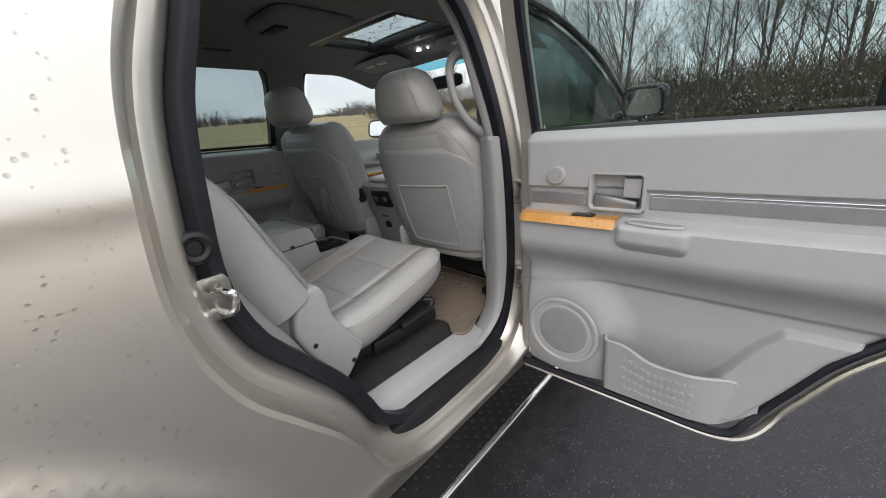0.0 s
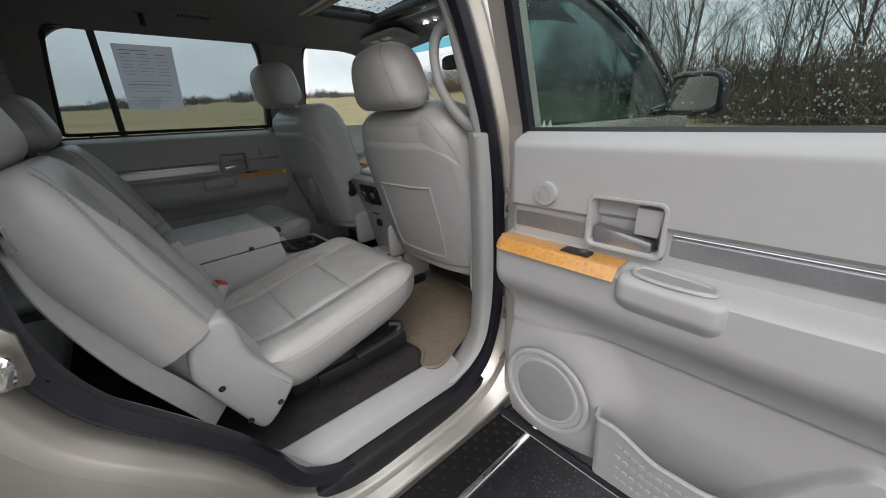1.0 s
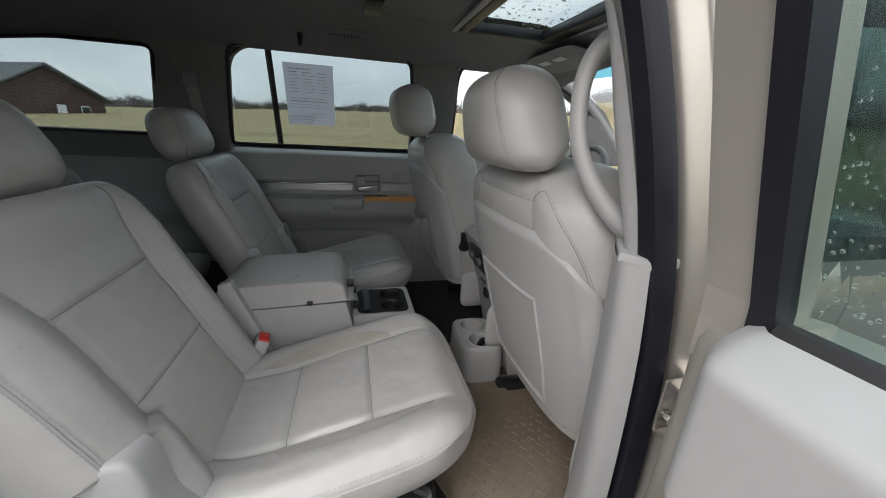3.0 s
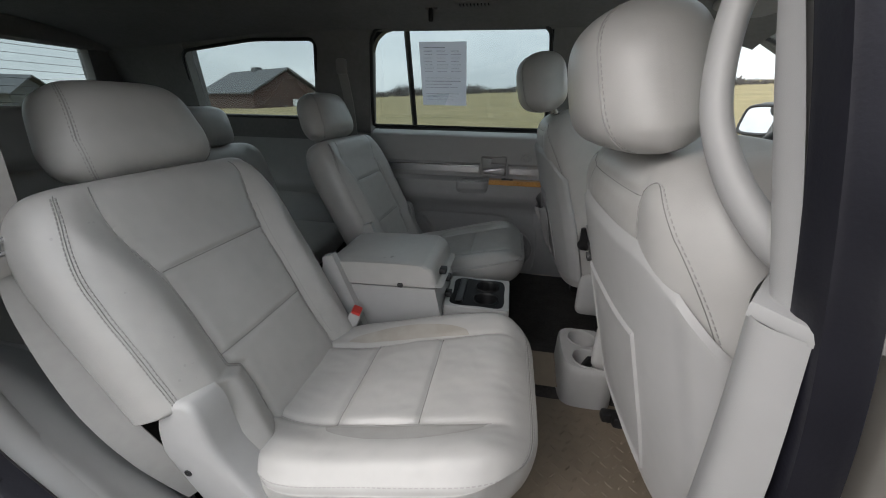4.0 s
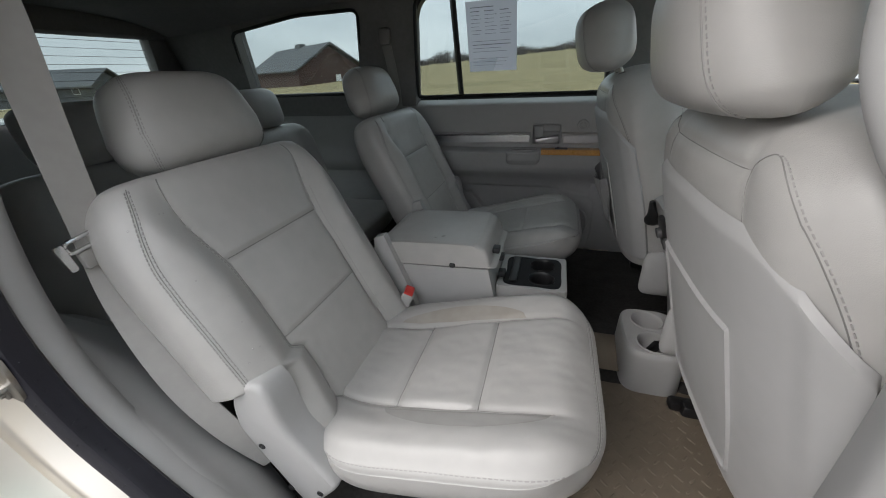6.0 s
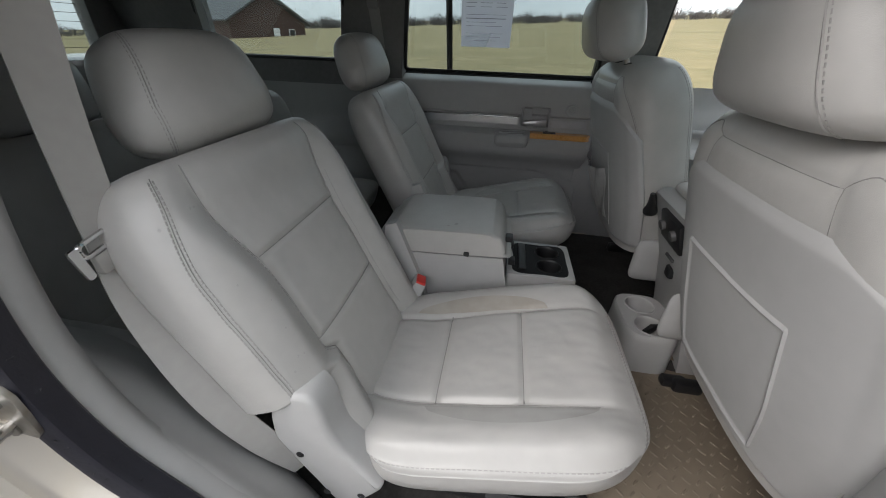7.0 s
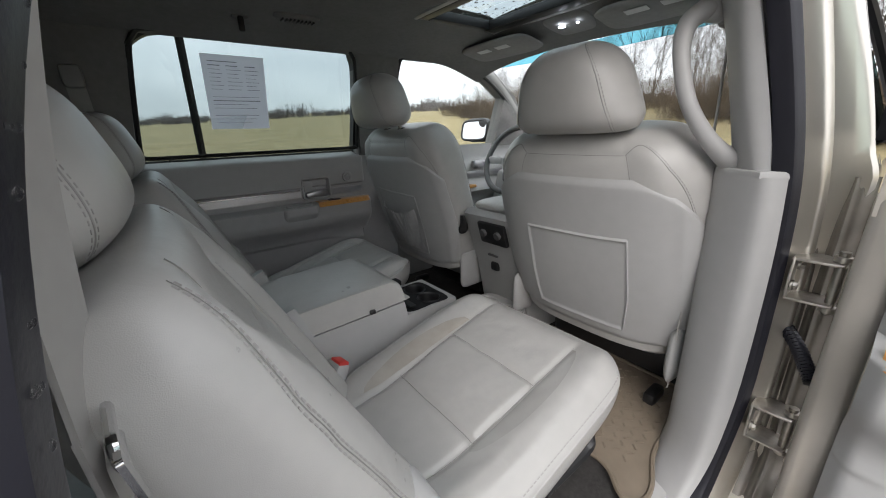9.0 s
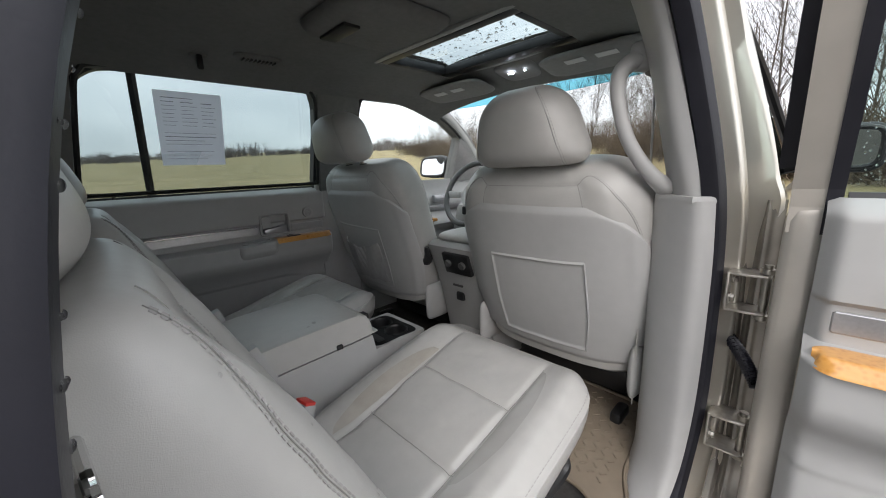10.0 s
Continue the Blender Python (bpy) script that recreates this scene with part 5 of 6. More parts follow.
def front_seat(name, yc, s, label, pocket, dx=0.0, dz=0.0):
    """A front seat seen from behind: leather back with a hard plastic shell. s: 1 if its door is at +y."""
    t = thing(name, (0.2, yc, 0.62), label, "car seat", "front seats")
    up, out = Vector((-0.262, 0, 0.965)), Vector((-0.965, 0, -0.262))
    mid = Vector((-0.057 + dx, yc, 1.09 + dz))

    def half(b):
        q = min(max((b - 0.15) / 0.13, 0.0), 1.0)
        e = (1 - q ** 2.4) ** (1 / 2.4)
        return 0.285 * (1 - 0.07 * smooth(b, 0.10, 0.30) - 0.13 * smooth(b, -0.10, -0.30)) * (0.60 + 0.40 * e), 0.112 * (0.30 + 0.70 * e)

    def sec(w, b, off=0.0):
        """The backrest's rounded section: w is 0 straight behind and 90 degrees at the sides."""
        hw, hd = half(b)
        c, q = math.cos(w), math.sin(w)
        y, o = hw * math.copysign(abs(q) ** 0.66, q), hd * math.copysign(abs(c) ** 0.66, c)
        return mid + up * b + out * (o - 0.130 + off * c) + Vector((0, y + off * q, 0))

    def at(a, b, c):
        return sec(math.asin(math.copysign(min(abs(a) / half(b)[0], 1.0) ** 1.515, a)), b, c - 0.026)

    def puff(w, b):
        d = abs(math.degrees(w))
        return 0.007 * bell(d - 39, 11) * smooth(b, -0.06, 0.14) * smooth(b, 0.27, 0.22) - 0.003 * bell(d - 24, 2.0) * smooth(b, 0.05, 0.12) - 0.003 * bell(b - 0.240, 0.008) * smooth(d, 30, 22) + 0.006 * bell(d - 38, 12) * bell(b - 0.250, 0.03)

    def skin(a, b):
        w, h = 2 * math.pi * (a - 0.5), -0.30 + 0.580 * (1 - (1 - b) ** 1.6)
        return sec(w, h, puff(w, h))

    mesh = sheet(skin, 120, 90, True)
    mesh[1].append(tuple(range(89 * 120, 90 * 120)))
    back = part("backrest", mesh, LEATHER, t, "grey leather front backrest")
    for k in (-1, 1):
        for g, h0 in ((116, -0.26), (121, -0.26)):
            part("stitching", stitches([sec(radians(k * g), h0 + (0.262 - h0) * i / 300, puff(radians(k * g), h0 + (0.262 - h0) * i / 300)) for i in range(301)], 0.008, 0.0013, 0.35), THREAD, back)
        arc = [(24 + 44 * math.sin(radians(0.3 * i)) ** 1.15, 0.240 + 0.020 * math.sin(radians(min(1.5 * i, 180))) - 0.20 * smooth(i, 55, 330)) for i in range(301)]
        line = [sec(radians(k * g), h, puff(radians(k * g), h)) for g, h in arc]
        part("seam", tube(line[::5], 0.0008, 4), SEAM, back)
        part("stitching", stitches([sec(radians(k * (g + 2.0)), h, puff(radians(k * (g + 2.0)), h)) for g, h in arc[50:]], 0.0075, 0.0010, 0.35), THREAD, back)
        part("seam", tube([sec(radians(k * 24), 0.10 + 0.140 * i / 40, puff(radians(k * 24), 0.10 + 0.140 * i / 40) - 0.0003) for i in range(41)], 0.0009, 4), SEAM, back)
    part("seam", tube([sec(radians(-24 + 48 * i / 60), 0.240, puff(radians(-24 + 48 * i / 60), 0.240) - 0.0003) for i in range(61)], 0.0009, 4), SEAM, back)
    # hard shell on the back, wrapping round the sides
    def brim(w):
        d = abs(math.degrees(w))
        return 0.192 - 0.120 * smooth(d, 22, 88) ** 1.15

    def shell_at(u, v):
        w = radians(76) * u * (1 - 0.05 * smooth(v, 0.5, 1.0))
        lo, hi = -0.275, brim(w)
        e = min(1 - v, (1 - abs(u)) * 1.6, v)
        return sec(w, lo + (hi - lo) * v, 0.009 - 0.008 * (1 - smooth(e, 0.0, 0.035)) + 0.004 * smooth(abs(u), 0.62, 0.75) * smooth(abs(u), 1.0, 0.9))

    shell = part("back_shell", sheet(lambda a, b: shell_at(2 * a - 1, b), 90, 70), PLASTIC, t, "light grey hard plastic seat back")

    def panel_at(a, b):
        e = min(a, 1 - a, b, 1 - b)
        return sec(radians(-22 + 42 * a) * s * -1, -0.238 + (0.288 - 0.012 * a) * b, 0.0085 + (0.0030 if pocket else 0.0055) * smooth(e, 0.0, 0.012) * smooth(e, 0.040, 0.022) + 0.0012 * smooth(e, 0.022, 0.040))

    part("map_panel", sheet(panel_at, 60, 60), PLASTIC, shell, "raised map panel")
    if pocket:
        net = sheet(lambda a, b: at(-0.118 + 0.236 * a, -0.205 + 0.185 * b - 0.022 * math.sin(math.pi * a) * b, 0.043 + 0.022 * math.sin(math.pi * a) ** 0.6 * (0.35 + 0.65 * b) + 0.005 * b * math.sin(a * 70 + 2 * b) * bell(a - 0.52, 0.24) + 0.004 * math.sin(a * 17 + 6 * b)), 110, 24)
        part("net_pocket", net, VISOR, shell, "gathered elastic map pocket")
    part("skirt", prism([(-0.235, -0.30), (0.235, -0.30), (0.24, -0.235), (-0.24, -0.235)], -0.02, 0.02, lambda a, b, c: at(a, b, c), 0.006), PLASTIC, t)
    # headrest
    hu, ho = Vector((-0.20, 0, 0.98)), Vector((-0.98, 0, -0.20))
    hc = Vector((-0.080 + dx * 1.3, yc + 0.005, 1.476 + dz * 1.3))
    hm, hf = pad(lambda a, b, c: hc + hu * b + ho * c + Vector((0, a * (1.09 - 2.3 * max(b + 0.06, 0)) * (1 - (max(b, 0) / 0.110) ** 3) ** 0.5, 0)), 0.148, 0.096, 0.078, 0.080, 56, 48, 3.6, 0.16, lambda q, u: 0.008 * (1 - q * q))
    head = part("headrest", hm, LEATHER, t, "grey leather headrest")
    for q0 in (-0.74, 0.74):
        part("stitching", join(tube([hf(q0, -0.95 + 1.9 * i / 60) for i in range(61)], 0.0014, 4), stitches([hf(q0 * 1.04, -0.95 + 1.9 * i / 200) for i in range(201)], 0.008, 0.001)), THREAD, head)
    for k in (-0.055, 0.055):
        part("headrest_guide", pad(lambda a, b, c: mid + up * (0.270 + c - 0.32 * b) + out * (b - 0.082) + Vector((0, a + k, 0)), 0.027, 0.021, 0.009, 0.02, 18, 14, 4)[0], BLACK, t)
        part("headrest_post", tube([mid + up * 0.25 + out * -0.10 + Vector((0, k, 0)), hc + Vector((0, k, 0))], 0.007, 8), STEEL, t)
    # cushion, base and side covers
    part("cushion", pad(lambda a, b, c: Vector((0.33 + b, yc + a, 0.87 + c)), 0.26, 0.27, 0.03, 0.12, 40, 40, 6, 0.2, lambda q, u: 0.03 * smooth(abs(q), 0.5, 0.8))[0], LEATHER, t)
    part("base", box((0.36, yc, 0.70), (0.34, 0.40, 0.09), 0.02), BLACK, t)
    for d in (-1, 1):
        c = pad(lambda a, b, e: Vector((0.09 + a * 1.0, yc + d * (0.255 + e), 0.835 + b)), 0.068, 0.078, 0.02, 0.02, 20, 20, 3, 0.22)[0]
        part("hinge_cover", c, PLASTIC, t)
        part("foot", box((0.13, yc + d * 0.20, 0.635), (0.08, 0.035, 0.04), 0.012), BLACK, t)
    return t


front_seat("passenger_seat", -0.45, -1, "grey leather front passenger seat with a hard plastic back", False)
front_seat("driver_seat", 0.353, 1, "grey leather driver's seat with a gathered map pocket", True, -0.06, 0.03)
lev = thing("recline_lever", (0.0, 0.06, 1.05), "black recline lever on the driver's seat side", "lever")
part("handle", tube(spline([(0.012, 0.072, 1.022), (0.008, 0.056, 1.040), (0.002, 0.052, 1.068), (-0.002, 0.052, 1.088)], 12), [0.022, 0.022, 0.022, 0.02, 0.017, 0.016, 0.015, 0.014, 0.014, 0.013, 0.012, 0.01], 10, flat=0.7), BLACK, lev)

# third row, in the dark behind
for yc in (-0.36, 0.28):
    t = thing("third_row_seat", (-1.25, yc, 0.76), "grey leather third-row seat in shade", "car seat", "third-row seats")
    part("backrest", pad(lambda a, b, c: Vector((-1.42 - 0.25 * b + 0.96 * c, yc + a, 1.00 + 0.96 * b + 0.25 * c)), 0.27, 0.27, 0.05, 0.06, 40, 40, 6, 0.2, lambda q, u: 0.02 * smooth(abs(q), 0.5, 0.8))[0], LEATHER, t)
    part("headrest", pad(lambda a, b, c: Vector((-1.49 - 0.2 * b + c, yc + a, 1.335 + b)), 0.13, 0.078, 0.05, 0.05, 30, 24, 3.2, 0.3)[0], LEATHER, t)
    part("cushion", pad(lambda a, b, c: Vector((-1.17 + b, yc + a, 0.86 + c)), 0.26, 0.17, 0.03, 0.1, 30, 30, 6, 0.2)[0], LEATHER, t)

# ---- consoles ----
con = thing("centre_console", (-0.55, CY, 0.62), "grey centre console with a closed arm-rest lid and two cup holders", "console")
KY = CY - 0.012
part("body", prism([(-0.78, 0.64), (-0.40, 0.64), (-0.395, 0.80), (-0.425, 0.950), (-0.77, 0.938)], -0.128, 0.128, lambda a, b, c: (a, KY + c, b), 0.006), PLASTIC, con)
lp = [(-0.772, 0.944), (-0.432, 0.954), (-0.420, 0.964), (-0.430, 1.000), (-0.450, 1.016), (-0.49, 1.022), (-0.70, 1.014), (-0.750, 1.000), (-0.772, 0.975)]
lp = [(v.x, v.y) for v in spline([(a, b, 0) for a, b in lp], 54, True)]
lid = part("lid", join(plate(lp, lambda a, b, c: (a, KY + c, b), 0.0, 0.131, 0.014), flip(plate(lp, lambda a, b, c: (a, KY - c, b), 0.0, 0.131, 0.014))), LEATHER, con, "padded grey leather lid")
part("latch", box((-0.525, KY - 0.132, 0.956), (0.016, 0.012, 0.012), 0.003), BLACK, lid)
part("cup_box", prism([(-0.43, 0.62), (-0.225, 0.62), (-0.2142, 0.838), (-0.41, 0.838)], -0.098, 0.105, lambda a, b, c: (a, KY + c, b), 0.004), PLASTIC, con)
tray_edge = [(v.x, KY + v.y) for v in spline([(-0.385, -0.080, 0), (-0.30, -0.084, 0), (-0.235, -0.080, 0), (-0.228, 0.0, 0), (-0.235, 0.086, 0), (-0.30, 0.090, 0), (-0.385, 0.086, 0), (-0.388, 0.0, 0)], 40, True)]
brim = rounded([(-0.408, KY - 0.098), (-0.212, KY - 0.098), (-0.212, KY + 0.105), (-0.408, KY + 0.105)], 0.010)
wall = [Vector((x, y, z)) for z in (0.836, 0.882) for x, y in brim] + [Vector((-0.31 + (x + 0.31) * 0.985, KY + (y - KY) * 0.985, 0.886)) for x, y in brim]
nb = len(brim)
top = holed([(v.x, v.y) for v in wall[2 * nb:]], [tray_edge], 0.886)
part("cup_collar", join((wall, [(r * nb + k, r * nb + (k + 1) % nb, (r + 1) * nb + (k + 1) % nb, (r + 1) * nb + k) for r in (0, 1) for k in range(nb)]), top), PLASTIC, con, "grey collar round the cup tray")
cups = [(-0.283, KY + d) for d in (-0.038, 0.044)]
tray = part("cup_tray", holed(tray_edge, [circle(x, y, 0.036) for x, y in cups], 0.8855), MATT_BLACK, con, "black cup tray")
for x, y in cups:
    part("cup_well", well(x, y, 0.8855, 0.0345, 0.044), BLACK, tray)
part("tray_lip", box((-0.362, KY + 0.003, 0.892), (0.022, 0.150, 0.006), 0.002), BLACK, tray)
for y, z in ((KY - 0.065, 0.985), (KY - 0.03, 0.945), (KY - 0.055, 0.905)):
    part("slot", box((-0.412 + 0.2 * (0.985 - z), y, z), (0.02, 0.030, 0.016), 0.003), BLACK, con)

low = thing("floor_cup_holder", (0.03, -0.055, 0.62), "grey moulded floor cup holder at the end of the front console", "cup holder")


def holder(k, b):
    """Rings of the moulded body from the floor up, over the rounded top edge."""
    h = (0.610, 0.65, 0.70, 0.735, 0.748, 0.754)[k]
    g = (1.0, 0.985, 0.97, 0.96, 0.945, 0.90)[k]
    w = 2 * math.pi * b
    c, q = math.cos(w), math.sin(w)
    return 0.030 + 0.080 * g * math.copysign(abs(c) ** 0.5, c), -0.098 + 0.112 * g * math.copysign(abs(q) ** 0.5, q), h


wells = [(0.026, -0.098 + d) for d in (-0.054, 0.046)]
top = holed([holder(5, k / 64)[:2] for k in range(64)], [circle(x, y, 0.043) for x, y in wells], 0.754)
part("body", join(sheet(lambda a, b: holder(round(b * 5), a), 64, 6, True), top), PLASTIC, low)
for x, y in wells:
    part("cup_well", well(x, y, 0.754, 0.0405, 0.060), PLASTIC, low)
part("card", box((0.030, -0.148, 0.735), (0.03, 0.012, 0.06), 0.003, rot=(20, 10, 20)), BLACK, low)

fc = thing("front_console", (0.3, CY, 0.62), "grey front console with rear climate controls and a power outlet", "console")
part("body", prism([(0.13, 0.62), (0.9, 0.62), (0.9, 1.0), (0.62, 1.0), (0.45, 1.10), (0.02, 1.115), (0.0, 1.10), (0.07, 0.90)], -0.12, 0.12, lambda a, b, c: (a, CY - 0.02 + c, b), 0.008), PLASTIC, fc)
part("arm_pad", pad(lambda a, b, c: Vector((0.24 + b, CY - 0.02 + a, 1.125 + c)), 0.12, 0.21, 0.02, 0.02, 30, 30, 8, 0.2)[0], LEATHER, fc)
ctl = part("climate_panel", box((0.016, CY - 0.045, 1.040), (0.02, 0.13, 0.085), 0.006, rot=(0, -17, 0)), BLACK, fc, "black climate control panel")
for d in (-0.035, 0.035):
    part("knob", disc((0.006, CY - 0.045 + d, 1.042), (-1, 0, -0.3), 0.014, 0.012, 16), PLASTIC_DK, ctl)
part("power_outlet", box((0.072, -0.058, 0.892), (0.025, 0.038, 0.036), 0.008), BLACK, fc)
part("label_bars", box((0.052, -0.060, 0.940), (0.006, 0.05, 0.008), 0.001), PLASTIC_DK, fc)

# ---- floor mats ----
mat_o = thing("floor_mat", (0.0, -0.48, 0.615), "beige rubber floor mat with a raised tread", "floor mat")
outline = [(-0.235, -0.74), (-0.215, -0.775), (-0.16, -0.772), (-0.06, -0.735), (0.10, -0.725), (0.22, -0.70), (0.24, -0.48), (0.24, -0.20), (0.05, -0.145), (-0.15, -0.145), (-0.225, -0.17), (-0.235, -0.45), (-0.19, -0.60), (-0.19, -0.68)]
o = [(v.x, v.y) for v in spline([(a, b, 0) for a, b in outline], 90, True)]
part("sheet", prism(o, 0.612, 0.622, lambda a, b, c: (a, b, c), 0.003), MAT_RUBBER, mat_o)
part("rim", tube([Vector((a, b, 0.623)) for a, b in o] + [Vector((*o[0], 0.623))], 0.006, 6, ends=False), MAT_RUBBER, mat_o)
tread = []
for i in range(15):
    for j in range(19):
        x, y = -0.165 + 0.026 * i + (0.013 if j % 2 else 0), -0.70 + 0.026 * j
        if x < 0.21 and (y > -0.60 or x > -0.14):
            w = 45 if (i + j) % 2 else -45
            tread.append(box((x, y, 0.6235), (0.018, 0.005, 0.003), 0.001, 1, rot=(0, 0, w)))
part("tread", join(*tread), MAT_RUBBER, mat_o, kind="stuff")
hump = thing("tunnel_mat", (-0.02, CY, 0.64), "beige rubber mat over the centre tunnel", "floor mat")
part("sheet", sheet(lambda a, b: (-0.22 + 0.36 * a, -0.165 + 0.13 * b, 0.622 + 0.052 * bell(-0.165 + 0.13 * b - CY, 0.13)), 12, 20), MAT_RUBBER, hump)
part("rim", tube([Vector((-0.22, -0.165 + 0.13 * i / 20, 0.624 + 0.052 * bell(-0.165 + 0.13 * i / 20 - CY, 0.13))) for i in range(21)], 0.006, 6), MAT_RUBBER, hump)
for yc in (-0.475,):
    for x in (0.10,):
        part("seat_track", box((x, -0.235, 0.632), (0.07, 0.035, 0.03), 0.01), BLACK, car)

# ---- belts ----


def strap(path, width, across, thick=0.0016):
    """A flat webbing along points; across: its width's direction at each end."""
    pts = spline(path, 60)
    a0, a1 = Vector(across[0]).normalized(), Vector(across[1]).normalized()
    vs, fs = [], []
    for i, p in enumerate(pts):
        d = (pts[min(i + 1, 59)] - pts[max(i - 1, 0)]).normalized()
        a = a0.lerp(a1, i / 59)
        a = (a - d * a.dot(d)).normalized()
        nn = a.cross(d)
        for q, h in ((-0.5, -1), (0.5, -1), (0.5, 1), (-0.5, 1)):
            vs.append(p + a * width * q + nn * thick * h)
        if i:
            fs += [((i - 1) * 4 + k, (i - 1) * 4 + (k + 1) % 4, i * 4 + (k + 1) % 4, i * 4 + k) for k in range(4)]
    return vs, fs


belt = thing("seat_belt", (-0.95, -0.74, 1.2), "grey seat belt hanging beside the rear seat with metal tongue", "seat belt")
part("shoulder_webbing", strap([(-0.902, -0.712, 1.60), (-0.912, -0.708, 1.52), (-0.934, -0.708, 1.38), (-0.944, -0.712, 1.238)], 0.046, ((0.6, 0.78, 0.1), (0.15, 0.97, 0.10))), WEBBING, belt)
part("lap_webbing", strap([(-0.944, -0.712, 1.240), (-0.926, -0.726, 1.125), (-0.872, -0.736, 0.985), (-0.815, -0.728, 0.87), (-0.765, -0.702, 0.76)], 0.046, ((0.15, 0.97, 0.10), (0.78, 0.5, 0.3))), WEBBING, belt)
ta, tb, tc = Vector((-0.12, 0.98, 0.10)).normalized(), Vector((0.0, -0.10, 0.99)).normalized(), Vector((-0.938, -0.724, 1.240))
tn = ta.cross(tb)
tn = -tn if tn.x < 0 else tn
tg = part("tongue", tube([tc + tn * 0.004 + ta * a + tb * b for a, b in [*rounded([(-0.032, -0.008), (0.028, -0.008), (0.028, 0.009), (-0.032, 0.009)], 0.007), (-0.032, -0.003)]], 0.0032, 8), CHROME, belt, "bright metal belt tongue")
part("blade", prism(rounded([(-0.005, -0.030), (0.005, -0.030), (0.006, 0.010), (-0.006, 0.010)], 0.004), -0.0016, 0.0016, lambda a, b, c: tc + tn * (0.006 + c - 0.1 * b) + ta * (-0.040 + a) + tb * b, 0.0), CHROME, tg)
part("keeper", prism(rounded([(-0.022, -0.018), (0.026, -0.018), (0.026, 0.010), (-0.022, 0.010)], 0.005), -0.003, 0.005, lambda a, b, c: tc + tn * c + ta * a + tb * (b - 0.022), 0.002), WEBBING, tg, "folded webbing sleeve")
gd = part("shoulder_guide", prism(rounded([(-0.024, -0.045), (0.026, -0.045), (0.022, 0.045), (-0.020, 0.045)], 0.014), -0.012, 0.014, lambda a, b, c: (-0.902 + a, -0.722 - c, 1.600 + b), 0.006, 3), PLASTIC, belt)
part("bolt", disc((-0.902, -0.736, 1.622), (0.2, -1, 0), 0.014, 0.006), PLASTIC_MID, gd)
part("slot", box((-0.902, -0.737, 1.572), (0.038, 0.004, 0.008), 0.002), PLASTIC_DK, gd)
front_belt = thing("seat_belt", (0.03, -0.70, 1.2), "grey front seat belt hanging beside the door pillar", "seat belt")
part("shoulder_webbing", strap([(0.03, -0.700, 1.60), (0.035, -0.705, 1.35), (0.045, -0.705, 1.05), (0.05, -0.705, 0.75)], 0.045, ((1, 0.25, 0), (1, 0.25, 0))), WEBBING, front_belt)
part("shoulder_guide", box((0.03, -0.695, 1.60), (0.045, 0.03, 0.07), 0.012), PLASTIC_MID, front_belt)
part("tongue", box((0.038, -0.700, 1.19), (0.055, 0.010, 0.035), 0.004), PLASTIC_DK, front_belt)
far_belt = thing("seat_belt", (-1.02, 0.66, 1.4), "grey seat belt on the far door pillar", "seat belt")
part("shoulder_webbing", strap([(-1.03, 0.628, 1.58), (-1.03, 0.69, 1.40), (-1.02, 0.70, 1.1)], 0.045, ((1, 0, 0), (1, 0, 0))), WEBBING, far_belt)
part("shoulder_guide", box((-1.03, 0.628, 1.59), (0.05, 0.03, 0.065), 0.012), PLASTIC_MID, far_belt)
buckle = thing("belt_buckle", (-0.67, -0.23, 0.80), "white belt buckle with a red release button", "belt buckle")
part("case", box((-0.660, -0.240, 0.845), (0.034, 0.048, 0.085), 0.006, rot=(0, 25, 10)), PLASTIC, buckle)
part("button", box((-0.642, -0.240, 0.884), (0.026, 0.038, 0.010), 0.002, rot=(0, 25, 10)), RED, buckle)

# ---- small fittings ----
grab = thing("grab_handle", (0.0, -0.74, 1.32), "grey grab handle on the door pillar", "grab handle")
part("grip", tube(spline([(0.0, -0.756, 1.320), (-0.026, -0.744, 1.335), (-0.052, -0.715, 1.375), (-0.068, -0.686, 1.43), (-0.068, -0.666, 1.49), (-0.058, -0.655, 1.54), (-0.036, -0.655, 1.577), (-0.004, -0.674, 1.600)], 48), [0.0120 + 0.010 * abs(2 * i / 47 - 1) ** 2.5 - 0.006 * abs(2 * i / 47 - 1) ** 20 for i in range(48)], 14, flat=1.2, up=(0, 1, 0)), PLASTIC, grab)
for p in ((0.004, -0.752, 1.322), (-0.002, -0.680, 1.602)):
    part("mount", pad(lambda a, b, c: Vector(p) + Vector((a * 0.9, c - 0.3 * a, b)), 0.024, 0.030, 0.016, 0.02, 20, 20, 4, 0.3)[0], PLASTIC, grab)
paper = thing("window_sticker", (-0.58, 0.69, 1.56), "printed sheet of paper taped inside the far door window", "paper")
part("sheet", sheet(lambda a, b: (-0.684 + 0.212 * a, 0.765 + 0.05 - 0.33 * (1.44 + 0.252 * b - 1.32) - 0.006, 1.436 + 0.258 * b), 8, 8), PAPER, paper)
rp = random.Random(4)
for k in range(17):
    z = 1.672 - 0.0132 * k
    if k in (8, 13):
        continue
    runs = [(-0.664, 0.046), (-0.606, 0.052), (-0.542, 0.050)] if 1 <= k <= 7 else [(-0.664, rp.uniform(0.12, 0.172))]
    for x0, ln in runs:
        ln *= rp.uniform(0.7, 1.0) if k < 8 else 1.0
        part("print_line", box((x0 + ln / 2, 0.765 + 0.05 - 0.33 * (z - 1.32) - 0.0075, z), (ln, 0.0008, 0.0030 if k in (0, 1, 10) else 0.0016), 0, rot=(18.3, 0, 0)), INK, paper, smooth=False)

